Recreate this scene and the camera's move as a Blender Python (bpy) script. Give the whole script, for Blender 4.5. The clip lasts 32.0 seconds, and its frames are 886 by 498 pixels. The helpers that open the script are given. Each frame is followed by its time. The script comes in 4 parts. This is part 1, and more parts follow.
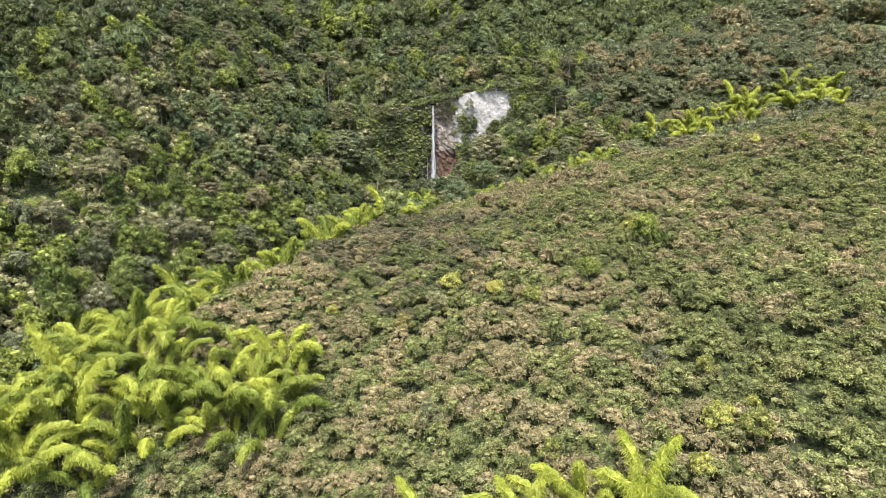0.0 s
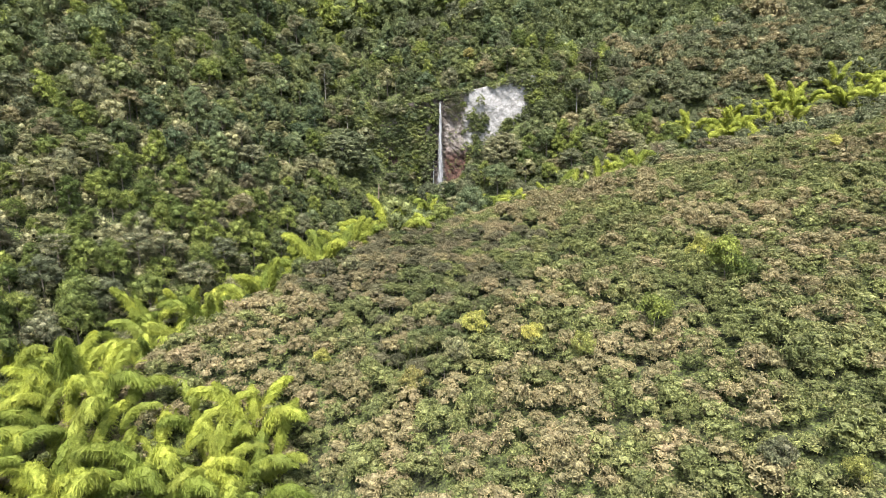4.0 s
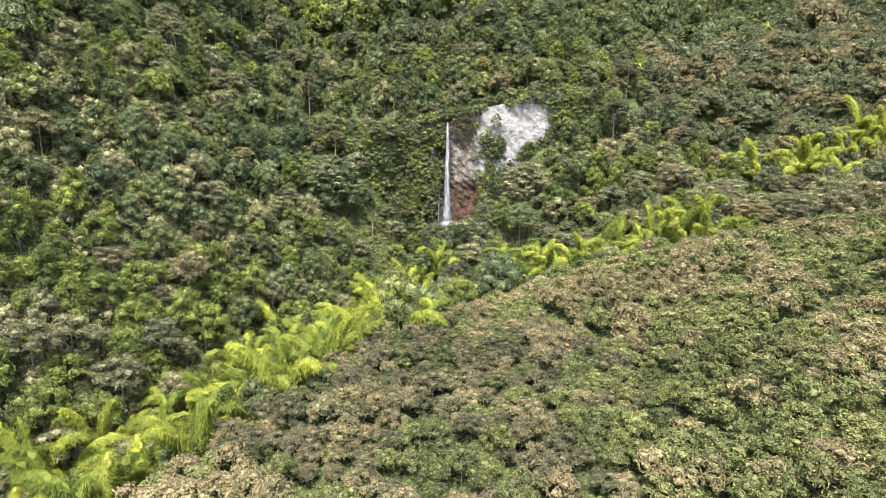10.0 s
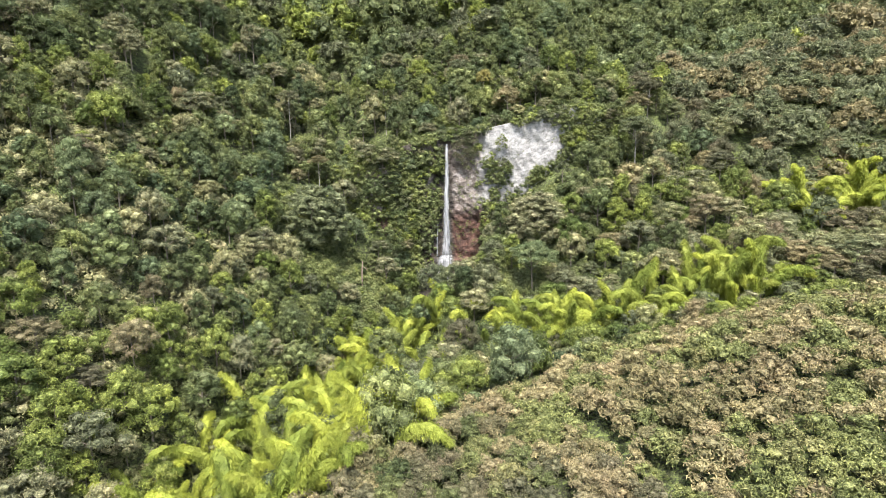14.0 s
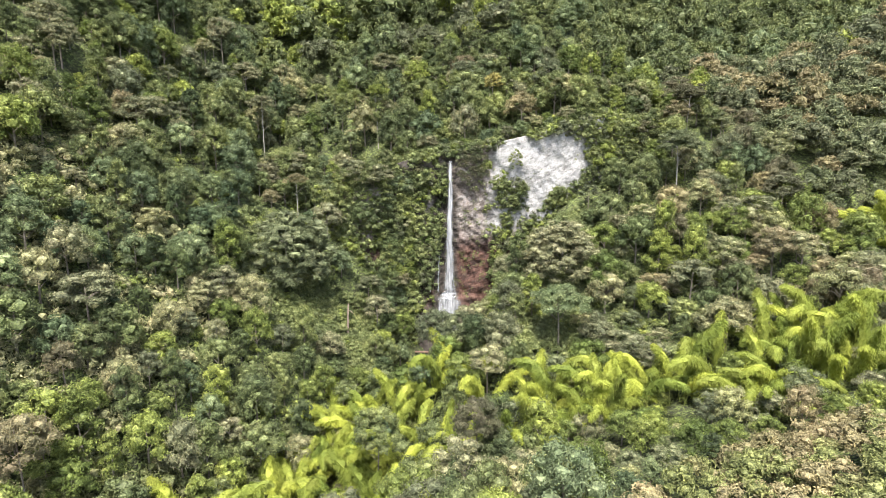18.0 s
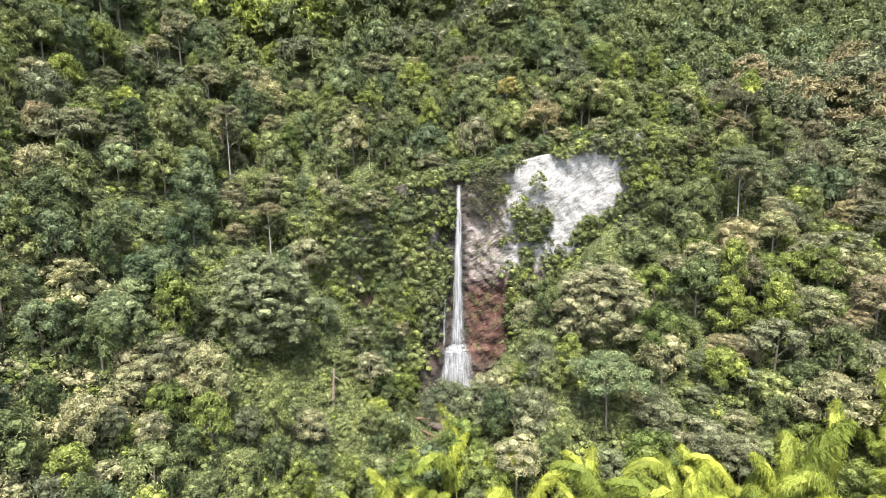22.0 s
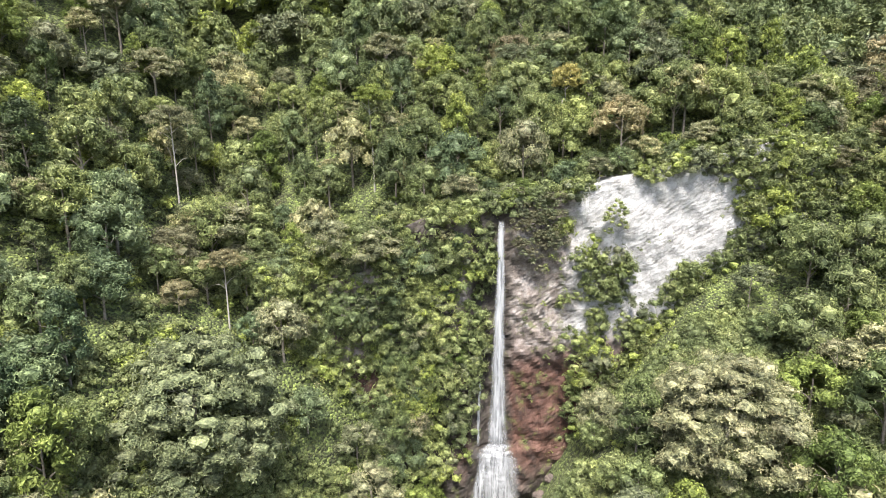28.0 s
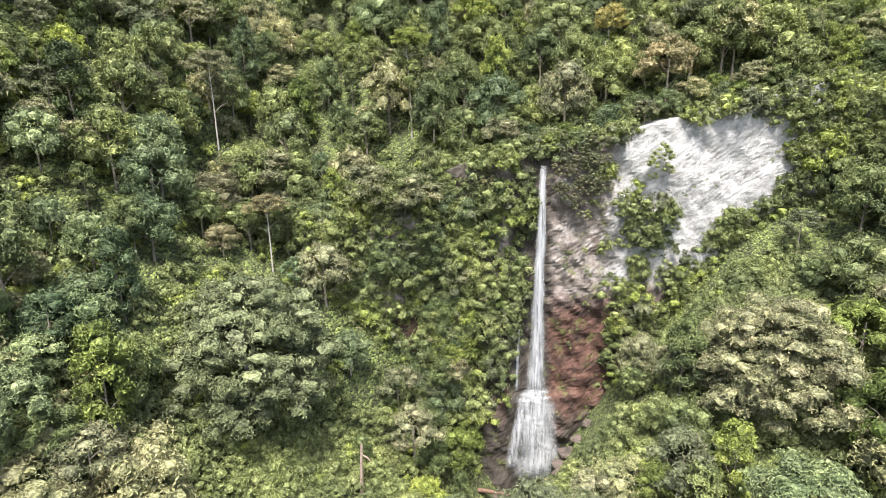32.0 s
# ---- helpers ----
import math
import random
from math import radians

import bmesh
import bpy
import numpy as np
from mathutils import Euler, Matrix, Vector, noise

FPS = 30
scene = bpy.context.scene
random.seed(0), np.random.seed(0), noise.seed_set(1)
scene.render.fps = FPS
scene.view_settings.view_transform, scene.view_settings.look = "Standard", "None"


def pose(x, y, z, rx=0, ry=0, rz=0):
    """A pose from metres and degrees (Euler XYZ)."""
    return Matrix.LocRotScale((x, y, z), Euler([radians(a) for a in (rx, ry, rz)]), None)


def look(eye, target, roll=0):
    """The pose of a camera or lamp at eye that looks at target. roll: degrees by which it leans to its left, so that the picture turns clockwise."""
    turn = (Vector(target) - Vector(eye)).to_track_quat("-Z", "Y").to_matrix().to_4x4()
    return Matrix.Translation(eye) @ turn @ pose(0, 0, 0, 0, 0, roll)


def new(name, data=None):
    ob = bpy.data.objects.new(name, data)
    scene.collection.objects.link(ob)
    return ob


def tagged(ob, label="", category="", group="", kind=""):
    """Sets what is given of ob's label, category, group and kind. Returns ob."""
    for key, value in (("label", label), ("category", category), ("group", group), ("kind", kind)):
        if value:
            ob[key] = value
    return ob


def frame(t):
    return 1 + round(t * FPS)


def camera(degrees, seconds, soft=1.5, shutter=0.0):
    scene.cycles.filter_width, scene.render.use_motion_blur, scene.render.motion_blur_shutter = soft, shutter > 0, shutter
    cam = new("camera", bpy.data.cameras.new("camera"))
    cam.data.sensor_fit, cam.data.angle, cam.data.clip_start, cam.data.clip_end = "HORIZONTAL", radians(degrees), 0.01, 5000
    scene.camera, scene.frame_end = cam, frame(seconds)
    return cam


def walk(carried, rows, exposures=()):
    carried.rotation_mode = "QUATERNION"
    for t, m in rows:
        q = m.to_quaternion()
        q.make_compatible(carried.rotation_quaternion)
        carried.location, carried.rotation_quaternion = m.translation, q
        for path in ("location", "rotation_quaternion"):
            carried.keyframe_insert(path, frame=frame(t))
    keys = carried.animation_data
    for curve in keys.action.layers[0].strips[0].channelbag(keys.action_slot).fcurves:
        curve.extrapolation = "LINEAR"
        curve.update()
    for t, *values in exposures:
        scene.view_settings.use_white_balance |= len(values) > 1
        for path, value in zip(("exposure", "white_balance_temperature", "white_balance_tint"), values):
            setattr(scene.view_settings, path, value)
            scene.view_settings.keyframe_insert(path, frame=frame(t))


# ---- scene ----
cam = camera(75.0, 32.0, 0.8)
PATH = [
    (0, (4.08, -41.97, 99.88), (4.00, 6.97, 89.63), -0.61),
    (1, (2.87, -36.62, 100.07), (2.91, 12.29, 89.71), -0.78),
    (2, (2.06, -30.00, 100.13), (2.03, 18.92, 89.77), -0.78),
    (3, (1.38, -22.19, 99.97), (1.23, 26.73, 89.64), -0.64),
    (4, (0.53, -13.15, 99.45), (0.45, 35.79, 89.18), -0.37),
    (5, (-0.47, -3.26, 99.01), (-0.34, 45.69, 88.80), -0.02),
    (6, (-1.32, 6.41, 99.48), (-1.11, 55.38, 89.40), 0.26),
    (7, (-2.03, 15.02, 101.17), (-1.86, 64.02, 91.20), 0.40),
    (8, (-2.85, 22.48, 103.65), (-2.70, 71.46, 93.63), 0.43),
    (9, (-3.83, 29.21, 106.36), (-3.53, 78.17, 96.21), 0.40),
    (10, (-4.58, 35.91, 108.85), (-4.11, 84.86, 98.64), 0.31),
    (11, (-4.73, 42.92, 110.94), (-4.17, 91.88, 100.83), 0.19),
    (12, (-4.67, 49.93, 112.83), (-4.10, 98.93, 102.91), 0.06),
    (13, (-4.86, 56.95, 114.38), (-4.21, 105.95, 104.45), -0.08),
    (14, (-5.26, 64.35, 115.38), (-4.51, 113.36, 105.48), -0.19),
    (15, (-5.54, 72.38, 115.91), (-4.77, 121.41, 106.16), -0.18),
    (16, (-5.80, 80.88, 116.28), (-4.96, 129.95, 106.72), -0.06),
    (17, (-6.57, 89.50, 116.84), (-5.49, 138.59, 107.40), 0.09),
    (18, (-7.86, 98.01, 117.71), (-6.39, 147.09, 108.32), 0.21),
    (19, (-9.14, 106.31, 118.80), (-7.26, 155.38, 109.39), 0.32),
    (20, (-10.12, 114.42, 120.02), (-7.96, 163.47, 110.56), 0.35),
    (21, (-10.83, 122.40, 121.18), (-8.50, 171.45, 111.72), 0.26),
    (22, (-11.40, 130.26, 122.02), (-8.90, 179.32, 112.68), 0.11),
    (23, (-12.20, 138.05, 122.47), (-9.49, 187.12, 113.24), 0.04),
    (24, (-13.10, 146.05, 122.74), (-10.12, 195.12, 113.60), 0.05),
    (25, (-13.54, 154.42, 123.27), (-10.48, 203.45, 113.96), 0.08),
    (26, (-12.99, 162.71, 124.40), (-10.30, 211.71, 114.81), 0.09),
    (27, (-12.05, 169.60, 125.66), (-10.14, 218.59, 115.82), 0.06),
    (28, (-11.99, 173.63, 126.09), (-11.06, 222.57, 115.90), -0.06),
    (28.5, (-12.37, 174.47, 125.93), (-11.86, 223.39, 115.57), -0.14),
    (29, (-12.86, 174.74, 125.63), (-12.66, 223.64, 115.19), -0.22),
    (29.5, (-13.37, 174.65, 125.26), (-13.38, 223.53, 114.76), -0.28),
    (30, (-13.84, 174.37, 124.85), (-14.01, 223.21, 114.12), -0.34),
    (30.5, (-14.27, 174.05, 124.40), (-14.61, 222.77, 113.15), -0.38),
    (31, (-14.64, 173.76, 123.94), (-15.17, 222.31, 111.99), -0.42),
    (31.5, (-14.95, 173.55, 123.48), (-15.66, 221.93, 110.87), -0.46),
    (32, (-15.21, 173.41, 123.03), (-16.09, 221.63, 109.84), -0.51),
]
EXPOSURES = [(0.0, 2.2), (9.0, 2.28), (17.0, 2.4), (23.0, 2.53), (28.0, 2.55), (32.0, 2.52)]
walk(cam, [(t, look(eye, target, roll)) for t, eye, target, roll in PATH], EXPOSURES)

# ---- light ----
world = bpy.data.worlds.new("overcast_sky")
scene.world = world
world.use_nodes = True
wn = world.node_tree
sky = wn.nodes.new("ShaderNodeTexSky")
sky.sky_type = "NISHITA"
sky.sun_disc = False
sky.sun_elevation, sky.sun_rotation = radians(66), radians(184)
sky.air_density, sky.dust_density, sky.ozone_density = 1.0, 4.0, 1.0
wn.links.new(sky.outputs[0], wn.nodes["Background"].inputs[0])
wn.nodes["Background"].inputs[1].default_value = 0.068
sun = new("sun", bpy.data.lights.new("sun", "SUN"))
sun.data.energy, sun.data.angle, sun.data.color = 2.0, radians(12), (1.0, 0.96, 0.9)
sun.matrix_world = look((-15, -70, 478), (0, 120, 60))

# ---- materials ----


def mat_base(name, rough=0.6):
    m = bpy.data.materials.new(name)
    m.use_nodes = True
    nt = m.node_tree
    return m, nt, nt.nodes["Principled BSDF"], nt.nodes["Material Output"]


def node(nt, kind, **values):
    n = nt.nodes.new(kind)
    for k, v in values.items():
        if k in n.inputs:
            n.inputs[k].default_value = v
    return n


def ramp(nt, src, stops):
    r = nt.nodes.new("ShaderNodeValToRGB")
    while len(r.color_ramp.elements) < len(stops):
        r.color_ramp.elements.new(0.5)
    for e, (p, c) in zip(r.color_ramp.elements, stops):
        e.position, e.color = p, (*c, 1)
    nt.links.new(src, r.inputs[0])
    return r.outputs[0]


def mixc(nt, fac, a, b, blend="MIX"):
    n = nt.nodes.new("ShaderNodeMix")
    n.data_type, n.blend_type = "RGBA", blend
    for sock, v in ((n.inputs[0], fac), (n.inputs[6], a), (n.inputs[7], b)):
        if isinstance(v, (int, float)):
            sock.default_value = v
        elif isinstance(v, tuple):
            sock.default_value = (*v, 1)
        else:
            nt.links.new(v, sock)
    return n.outputs[2]


def world_pos(nt):
    return nt.nodes.new("ShaderNodeNewGeometry").outputs["Position"]


def noise_fac(nt, scale, detail=3.0, rough=0.55, vec=None):
    n = node(nt, "ShaderNodeTexNoise", Scale=scale, Detail=detail, Roughness=rough)
    nt.links.new(vec if vec else world_pos(nt), n.inputs["Vector"])
    return n.outputs["Fac"]


def leaf_mat(name, young, old, dry, dry_share=0.2, gloss=0.6, see=0.16, patch=0.11, cell=3.6, vary=0.6):
    """Foliage: tone drifts between plants and within a crown, and from leaf to leaf. Shade in the gaps between leaves
    is painted in.
    """
    m, nt, p, out = mat_base(name)
    tone = ramp(nt, noise_fac(nt, patch, 2.0), [(0.36, old), (0.64, young)])
    dryness = ramp(nt, noise_fac(nt, patch * 2.3, 2.0, vec=None), [(0.5, (0, 0, 0)), (0.72, (dry_share,) * 3)])
    tone = mixc(nt, dryness, tone, dry)
    geo = nt.nodes.new("ShaderNodeNewGeometry")
    info = nt.nodes.new("ShaderNodeObjectInfo")
    leafy = ramp(nt, geo.outputs["Random Per Island"], [(0.0, (0.55, 0.58, 0.55)), (0.5, (1, 1, 1)), (1.0, (1.24, 1.23, 1.2))])
    tone = mixc(nt, min(1.0, vary * 1.4), tone, leafy, "MULTIPLY")
    plant = ramp(nt, info.outputs["Random"], [(0.0, (0.55, 0.63, 0.62)), (0.5, (1, 1, 1)), (1.0, (1.3, 1.27, 1.14))])
    tone = mixc(nt, 1.0, tone, plant, "MULTIPLY")
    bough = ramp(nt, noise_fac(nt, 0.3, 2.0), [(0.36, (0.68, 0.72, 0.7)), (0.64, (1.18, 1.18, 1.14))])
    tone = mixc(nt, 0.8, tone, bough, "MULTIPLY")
    cells = node(nt, "ShaderNodeTexVoronoi", Scale=cell)
    nt.links.new(world_pos(nt), cells.inputs["Vector"])
    sep = nt.nodes.new("ShaderNodeSeparateColor")
    nt.links.new(cells.outputs["Color"], sep.inputs[0])
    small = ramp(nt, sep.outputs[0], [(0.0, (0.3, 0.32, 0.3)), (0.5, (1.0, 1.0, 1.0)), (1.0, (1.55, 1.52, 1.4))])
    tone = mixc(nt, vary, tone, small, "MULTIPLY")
    # shade of the gaps between small leaves, painted as darker cell edges
    gap_shade = ramp(nt, cells.outputs["Distance"], [(0.3, (1, 1, 1)), (0.75, (0.5, 0.52, 0.5))])
    tone = mixc(nt, 0.7, tone, gap_shade, "MULTIPLY")
    relief = node(nt, "ShaderNodeBump", Strength=0.6, Distance=0.12)
    relief.invert = True
    nt.links.new(cells.outputs["Distance"], relief.inputs["Height"])
    nt.links.new(relief.outputs[0], p.inputs["Normal"])
    nt.links.new(tone, p.inputs["Base Color"])
    p.inputs["Roughness"].default_value = gloss
    p.inputs["Specular IOR Level"].default_value = 0.22
    trans = nt.nodes.new("ShaderNodeBsdfTranslucent")
    nt.links.new(tone, trans.inputs["Color"])
    mix = nt.nodes.new("ShaderNodeMixShader")
    mix.inputs[0].default_value = see
    nt.links.new(p.outputs[0], mix.inputs[1])
    nt.links.new(trans.outputs[0], mix.inputs[2])
    nt.links.new(mix.outputs[0], out.inputs["Surface"])
    return m


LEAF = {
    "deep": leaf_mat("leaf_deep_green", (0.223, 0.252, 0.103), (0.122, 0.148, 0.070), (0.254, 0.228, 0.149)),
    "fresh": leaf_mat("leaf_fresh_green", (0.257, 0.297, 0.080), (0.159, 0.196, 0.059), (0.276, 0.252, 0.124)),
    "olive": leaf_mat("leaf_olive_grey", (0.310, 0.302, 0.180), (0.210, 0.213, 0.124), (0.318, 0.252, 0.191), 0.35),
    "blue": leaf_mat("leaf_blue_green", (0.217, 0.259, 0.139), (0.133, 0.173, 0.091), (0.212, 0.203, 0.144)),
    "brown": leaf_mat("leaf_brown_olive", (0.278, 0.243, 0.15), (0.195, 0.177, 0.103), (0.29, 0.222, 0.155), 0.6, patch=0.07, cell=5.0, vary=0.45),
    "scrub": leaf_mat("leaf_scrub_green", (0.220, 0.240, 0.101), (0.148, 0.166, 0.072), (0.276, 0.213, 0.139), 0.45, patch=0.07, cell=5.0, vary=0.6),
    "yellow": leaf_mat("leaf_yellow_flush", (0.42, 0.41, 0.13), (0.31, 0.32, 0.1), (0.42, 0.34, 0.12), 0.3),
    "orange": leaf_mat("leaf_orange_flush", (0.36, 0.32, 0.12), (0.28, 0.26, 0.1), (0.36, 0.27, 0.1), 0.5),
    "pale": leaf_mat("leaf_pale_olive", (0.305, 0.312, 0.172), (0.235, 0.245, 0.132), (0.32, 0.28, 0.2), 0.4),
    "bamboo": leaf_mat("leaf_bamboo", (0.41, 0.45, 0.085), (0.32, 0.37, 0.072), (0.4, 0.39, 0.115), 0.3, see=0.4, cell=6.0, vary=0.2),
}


def bark_mat(name, a, b):
    m, nt, p, out = mat_base(name)
    nt.links.new(ramp(nt, noise_fac(nt, 4.0, 5.0, 0.7), [(0.3, a), (0.7, b)]), p.inputs["Base Color"])
    p.inputs["Roughness"].default_value = 0.85
    return m


BARK = bark_mat("bark_grey_brown", (0.1, 0.085, 0.065), (0.26, 0.23, 0.19))
PALE_BARK = bark_mat("bark_pale", (0.2, 0.185, 0.16), (0.4, 0.375, 0.33))
CULM = bark_mat("bamboo_culm", (0.16, 0.2, 0.05), (0.3, 0.33, 0.1))
DEAD = bark_mat("dead_wood", (0.16, 0.11, 0.08), (0.4, 0.32, 0.26))
DRIFT = bark_mat("wet_driftwood", (0.05, 0.03, 0.02), (0.19, 0.115, 0.08))


def ground_material():
    """Leaf litter, moss and low herbs in deep shade."""
    m, nt, p, out = mat_base("forest_floor")
    c = ramp(nt, noise_fac(nt, 0.25, 6.0, 0.7), [(0.3, (0.035, 0.035, 0.016)), (0.5, (0.075, 0.095, 0.03)), (0.7, (0.12, 0.15, 0.045))])
    cells = node(nt, "ShaderNodeTexVoronoi", Scale=2.6)
    nt.links.new(world_pos(nt), cells.inputs["Vector"])
    sep = nt.nodes.new("ShaderNodeSeparateColor")
    nt.links.new(cells.outputs["Color"], sep.inputs[0])
    c = mixc(nt, 0.9, c, ramp(nt, sep.outputs[0], [(0.0, (0.3, 0.3, 0.3)), (0.6, (1, 1, 1)), (1.0, (2.2, 2.2, 1.9))]), "MULTIPLY")
    nt.links.new(c, p.inputs["Base Color"])
    p.inputs["Roughness"].default_value = 0.95
    b = node(nt, "ShaderNodeBump", Strength=1.0, Distance=0.5)
    b.invert = True
    nt.links.new(cells.outputs["Distance"], b.inputs["Height"])
    nt.links.new(b.outputs[0], p.inputs["Normal"])
    return m


def rock_material(name, stops, scale, relief):
    m, nt, p, out = mat_base(name)
    c = ramp(nt, noise_fac(nt, scale, 7.0, 0.65), stops)
    nt.links.new(c, p.inputs["Base Color"])
    p.inputs["Roughness"].default_value = 0.85
    b = node(nt, "ShaderNodeBump", Strength=0.9, Distance=relief)
    nt.links.new(noise_fac(nt, 1.1, 8.0, 0.7), b.inputs["Height"])
    nt.links.new(b.outputs[0], p.inputs["Normal"])
    return m


GROUND = ground_material()


def cliff_material():
    """Pale limestone on the open scar, pinkish grey beside it, red-brown strata lower down, dark and wet near the water."""
    m, nt, p, out = mat_base("cliff_rock")
    geo = nt.nodes.new("ShaderNodeSeparateXYZ")
    pos = world_pos(nt)
    nt.links.new(pos, geo.inputs[0])
    mp = nt.nodes.new("ShaderNodeMapping")
    mp.inputs["Scale"].default_value = (0.7, 0.7, 1.0)
    mp.inputs["Rotation"].default_value = (0, radians(24), 0)
    nt.links.new(pos, mp.inputs["Vector"])
    crack = noise_fac(nt, 0.55, 9.0, 0.72, mp.outputs[0])
    big = noise_fac(nt, 0.16, 3.0, 0.6)

    def ease(sock, lo, hi, wobble):
        a = nt.nodes.new("ShaderNodeMath")
        a.operation = "MULTIPLY_ADD"
        nt.links.new(big, a.inputs[0])
        a.inputs[1].default_value = wobble
        nt.links.new(sock, a.inputs[2])
        r = nt.nodes.new("ShaderNodeMapRange")
        r.interpolation_type = "SMOOTHSTEP"
        r.inputs["From Min"].default_value, r.inputs["From Max"].default_value = lo + wobble * 0.5, hi + wobble * 0.5
        nt.links.new(a.outputs[0], r.inputs["Value"])
        return r.outputs[0]

    pale = ramp(nt, crack, [(0.29, (0.06, 0.057, 0.053)), (0.36, (0.22, 0.215, 0.21)), (0.44, (0.33, 0.326, 0.32)), (0.66, (0.44, 0.436, 0.43))])
    pink = ramp(nt, crack, [(0.32, (0.04, 0.031, 0.025)), (0.48, (0.16, 0.134, 0.118)), (0.62, (0.3, 0.275, 0.26))])
    red = ramp(nt, crack, [(0.3, (0.01, 0.006, 0.004)), (0.44, (0.035, 0.016, 0.011)), (0.56, (0.085, 0.039, 0.027)), (0.7, (0.16, 0.095, 0.075))])
    wet = ramp(nt, crack, [(0.35, (0.018, 0.016, 0.014)), (0.65, (0.075, 0.06, 0.05))])
    warp = nt.nodes.new("ShaderNodeTexNoise")
    warp.inputs["Scale"].default_value, warp.inputs["Detail"].default_value = 0.5, 5.0
    nt.links.new(mp.outputs[0], warp.inputs["Vector"])
    joints = node(nt, "ShaderNodeTexVoronoi", Scale=0.42)
    joints.feature = "DISTANCE_TO_EDGE"
    shift = nt.nodes.new("ShaderNodeVectorMath")
    shift.operation = "MULTIPLY_ADD"
    nt.links.new(warp.outputs["Color"], shift.inputs[0])
    shift.inputs[1].default_value = (5, 5, 5)
    nt.links.new(mp.outputs[0], shift.inputs[2])
    nt.links.new(shift.outputs[0], joints.inputs["Vector"])
    lines = ramp(nt, joints.outputs["Distance"], [(0.0, (0.5, 0.49, 0.48)), (0.035, (1, 1, 1))])
    fine = ramp(nt, noise_fac(nt, 2.4, 6.0, 0.75), [(0.35, (0.82, 0.82, 0.82)), (0.62, (1.06, 1.06, 1.06))])
    slant = nt.nodes.new("ShaderNodeMapping")
    slant.vector_type = "TEXTURE"
    slant.inputs["Rotation"].default_value = (0, radians(-34), 0)
    slant.inputs["Scale"].default_value = (2.6, 1.5, 0.9)
    nt.links.new(pos, slant.inputs["Vector"])
    streak = noise_fac(nt, 1.0, 7.0, 0.68, slant.outputs[0])
    pale = mixc(nt, 1.0, pale, ramp(nt, streak, [(0.33, (0.5, 0.49, 0.48)), (0.43, (0.88, 0.88, 0.88)), (0.6, (1.08, 1.08, 1.08))]), "MULTIPLY")
    pale = mixc(nt, 0.8, mixc(nt, 1.0, pale, fine, "MULTIPLY"), lines, "MULTIPLY")
    c = mixc(nt, ease(geo.outputs["Z"], 84, 94, 14), red, pink)
    c = mixc(nt, 0.8, c, fine, "MULTIPLY")
    c = mixc(nt, mixc(nt, 1.0, ease(geo.outputs["X"], 9, 14, 5), ease(geo.outputs["Z"], 87, 94, 8), "MULTIPLY"), c, pale)
    c = mixc(nt, ease(geo.outputs["Z"], 72, 62, 8), c, wet)
    dist = nt.nodes.new("ShaderNodeMath")
    dist.operation = "MULTIPLY_ADD"
    nt.links.new(geo.outputs["X"], dist.inputs[0])
    dist.inputs[1].default_value, dist.inputs[2].default_value = 1.0, 2.2
    ab = nt.nodes.new("ShaderNodeMath")
    ab.operation = "ABSOLUTE"
    nt.links.new(dist.outputs[0], ab.inputs[0])
    c = mixc(nt, ease(ab.outputs[0], 4.6, 2.8, 3), c, wet)
    c = mixc(nt, mixc(nt, 1.0, ease(geo.outputs["X"], -5, -10, 3), ease(geo.outputs["X"], -22, -18, 3), "MULTIPLY"), c, wet)
    moss = ramp(nt, noise_fac(nt, 0.42, 6.0, 0.7), [(0.56, (0, 0, 0)), (0.66, (0.75, 0.75, 0.75))])
    low = ease(geo.outputs["X"], 15, 11, 3)
    mm = mixc(nt, 1.0, moss, low, "MULTIPLY")
    c = mixc(nt, mm, c, (0.1, 0.115, 0.03))
    nt.links.new(c, p.inputs["Base Color"])
    p.inputs["Roughness"].default_value = 0.8
    b = node(nt, "ShaderNodeBump", Strength=0.7, Distance=0.6)
    nt.links.new(streak, b.inputs["Height"])
    nt.links.new(b.outputs[0], p.inputs["Normal"])
    return m


CLIFF = cliff_material()

# ---- the lie of the land ----
STREAM = np.array([(-400, -300, 10), (-180, -40, 28), (-120, 60, 38), (-78, 120, 41), (-50, 160, 44), (-28, 200, 47), (-13, 236, 50.5), (-1, 266, 54), (8, 320, 70)], float)


def smax(a, b, k):
    h = np.clip(0.5 + 0.5 * (a - b) / k, 0, 1)
    return b + (a - b) * h + k * h * (1 - h)


def smin(a, b, k):
    return -smax(-a, -b, k)


def wave(x, y, size, seed):
    """Smooth uneven ground from a few crossing waves."""
    r = np.random.RandomState(seed)
    out = np.zeros_like(x)
    for n in range(6):
        a, ph, s = r.uniform(0, 6.283), r.uniform(0, 6.283), r.uniform(0.6, 1.7)
        out += np.sin((x * np.cos(a) + y * np.sin(a)) * 6.283 / (size * s) + ph)
    return out / 3.5


def stream_side(x, y):
    """Distance from the stream (positive to its left as one looks upstream) and the stream's height there."""
    best = np.full(x.shape, 1e9)
    side, level = np.zeros(x.shape), np.zeros(x.shape)
    for (ax, ay, az), (bx, by, bz) in zip(STREAM[:-1], STREAM[1:]):
        ux, uy = bx - ax, by - ay
        s = np.clip(((x - ax) * ux + (y - ay) * uy) / (ux * ux + uy * uy), 0, 1)
        dx, dy = x - ax - s * ux, y - ay - s * uy
        d = np.hypot(dx, dy)
        sg = np.where(ux * dy - uy * dx > 0, 1.0, -1.0)
        near = d < best
        best, side, level = np.where(near, d, best), np.where(near, sg, side), np.where(near, az + s * (bz - az), level)
    return best * side, level


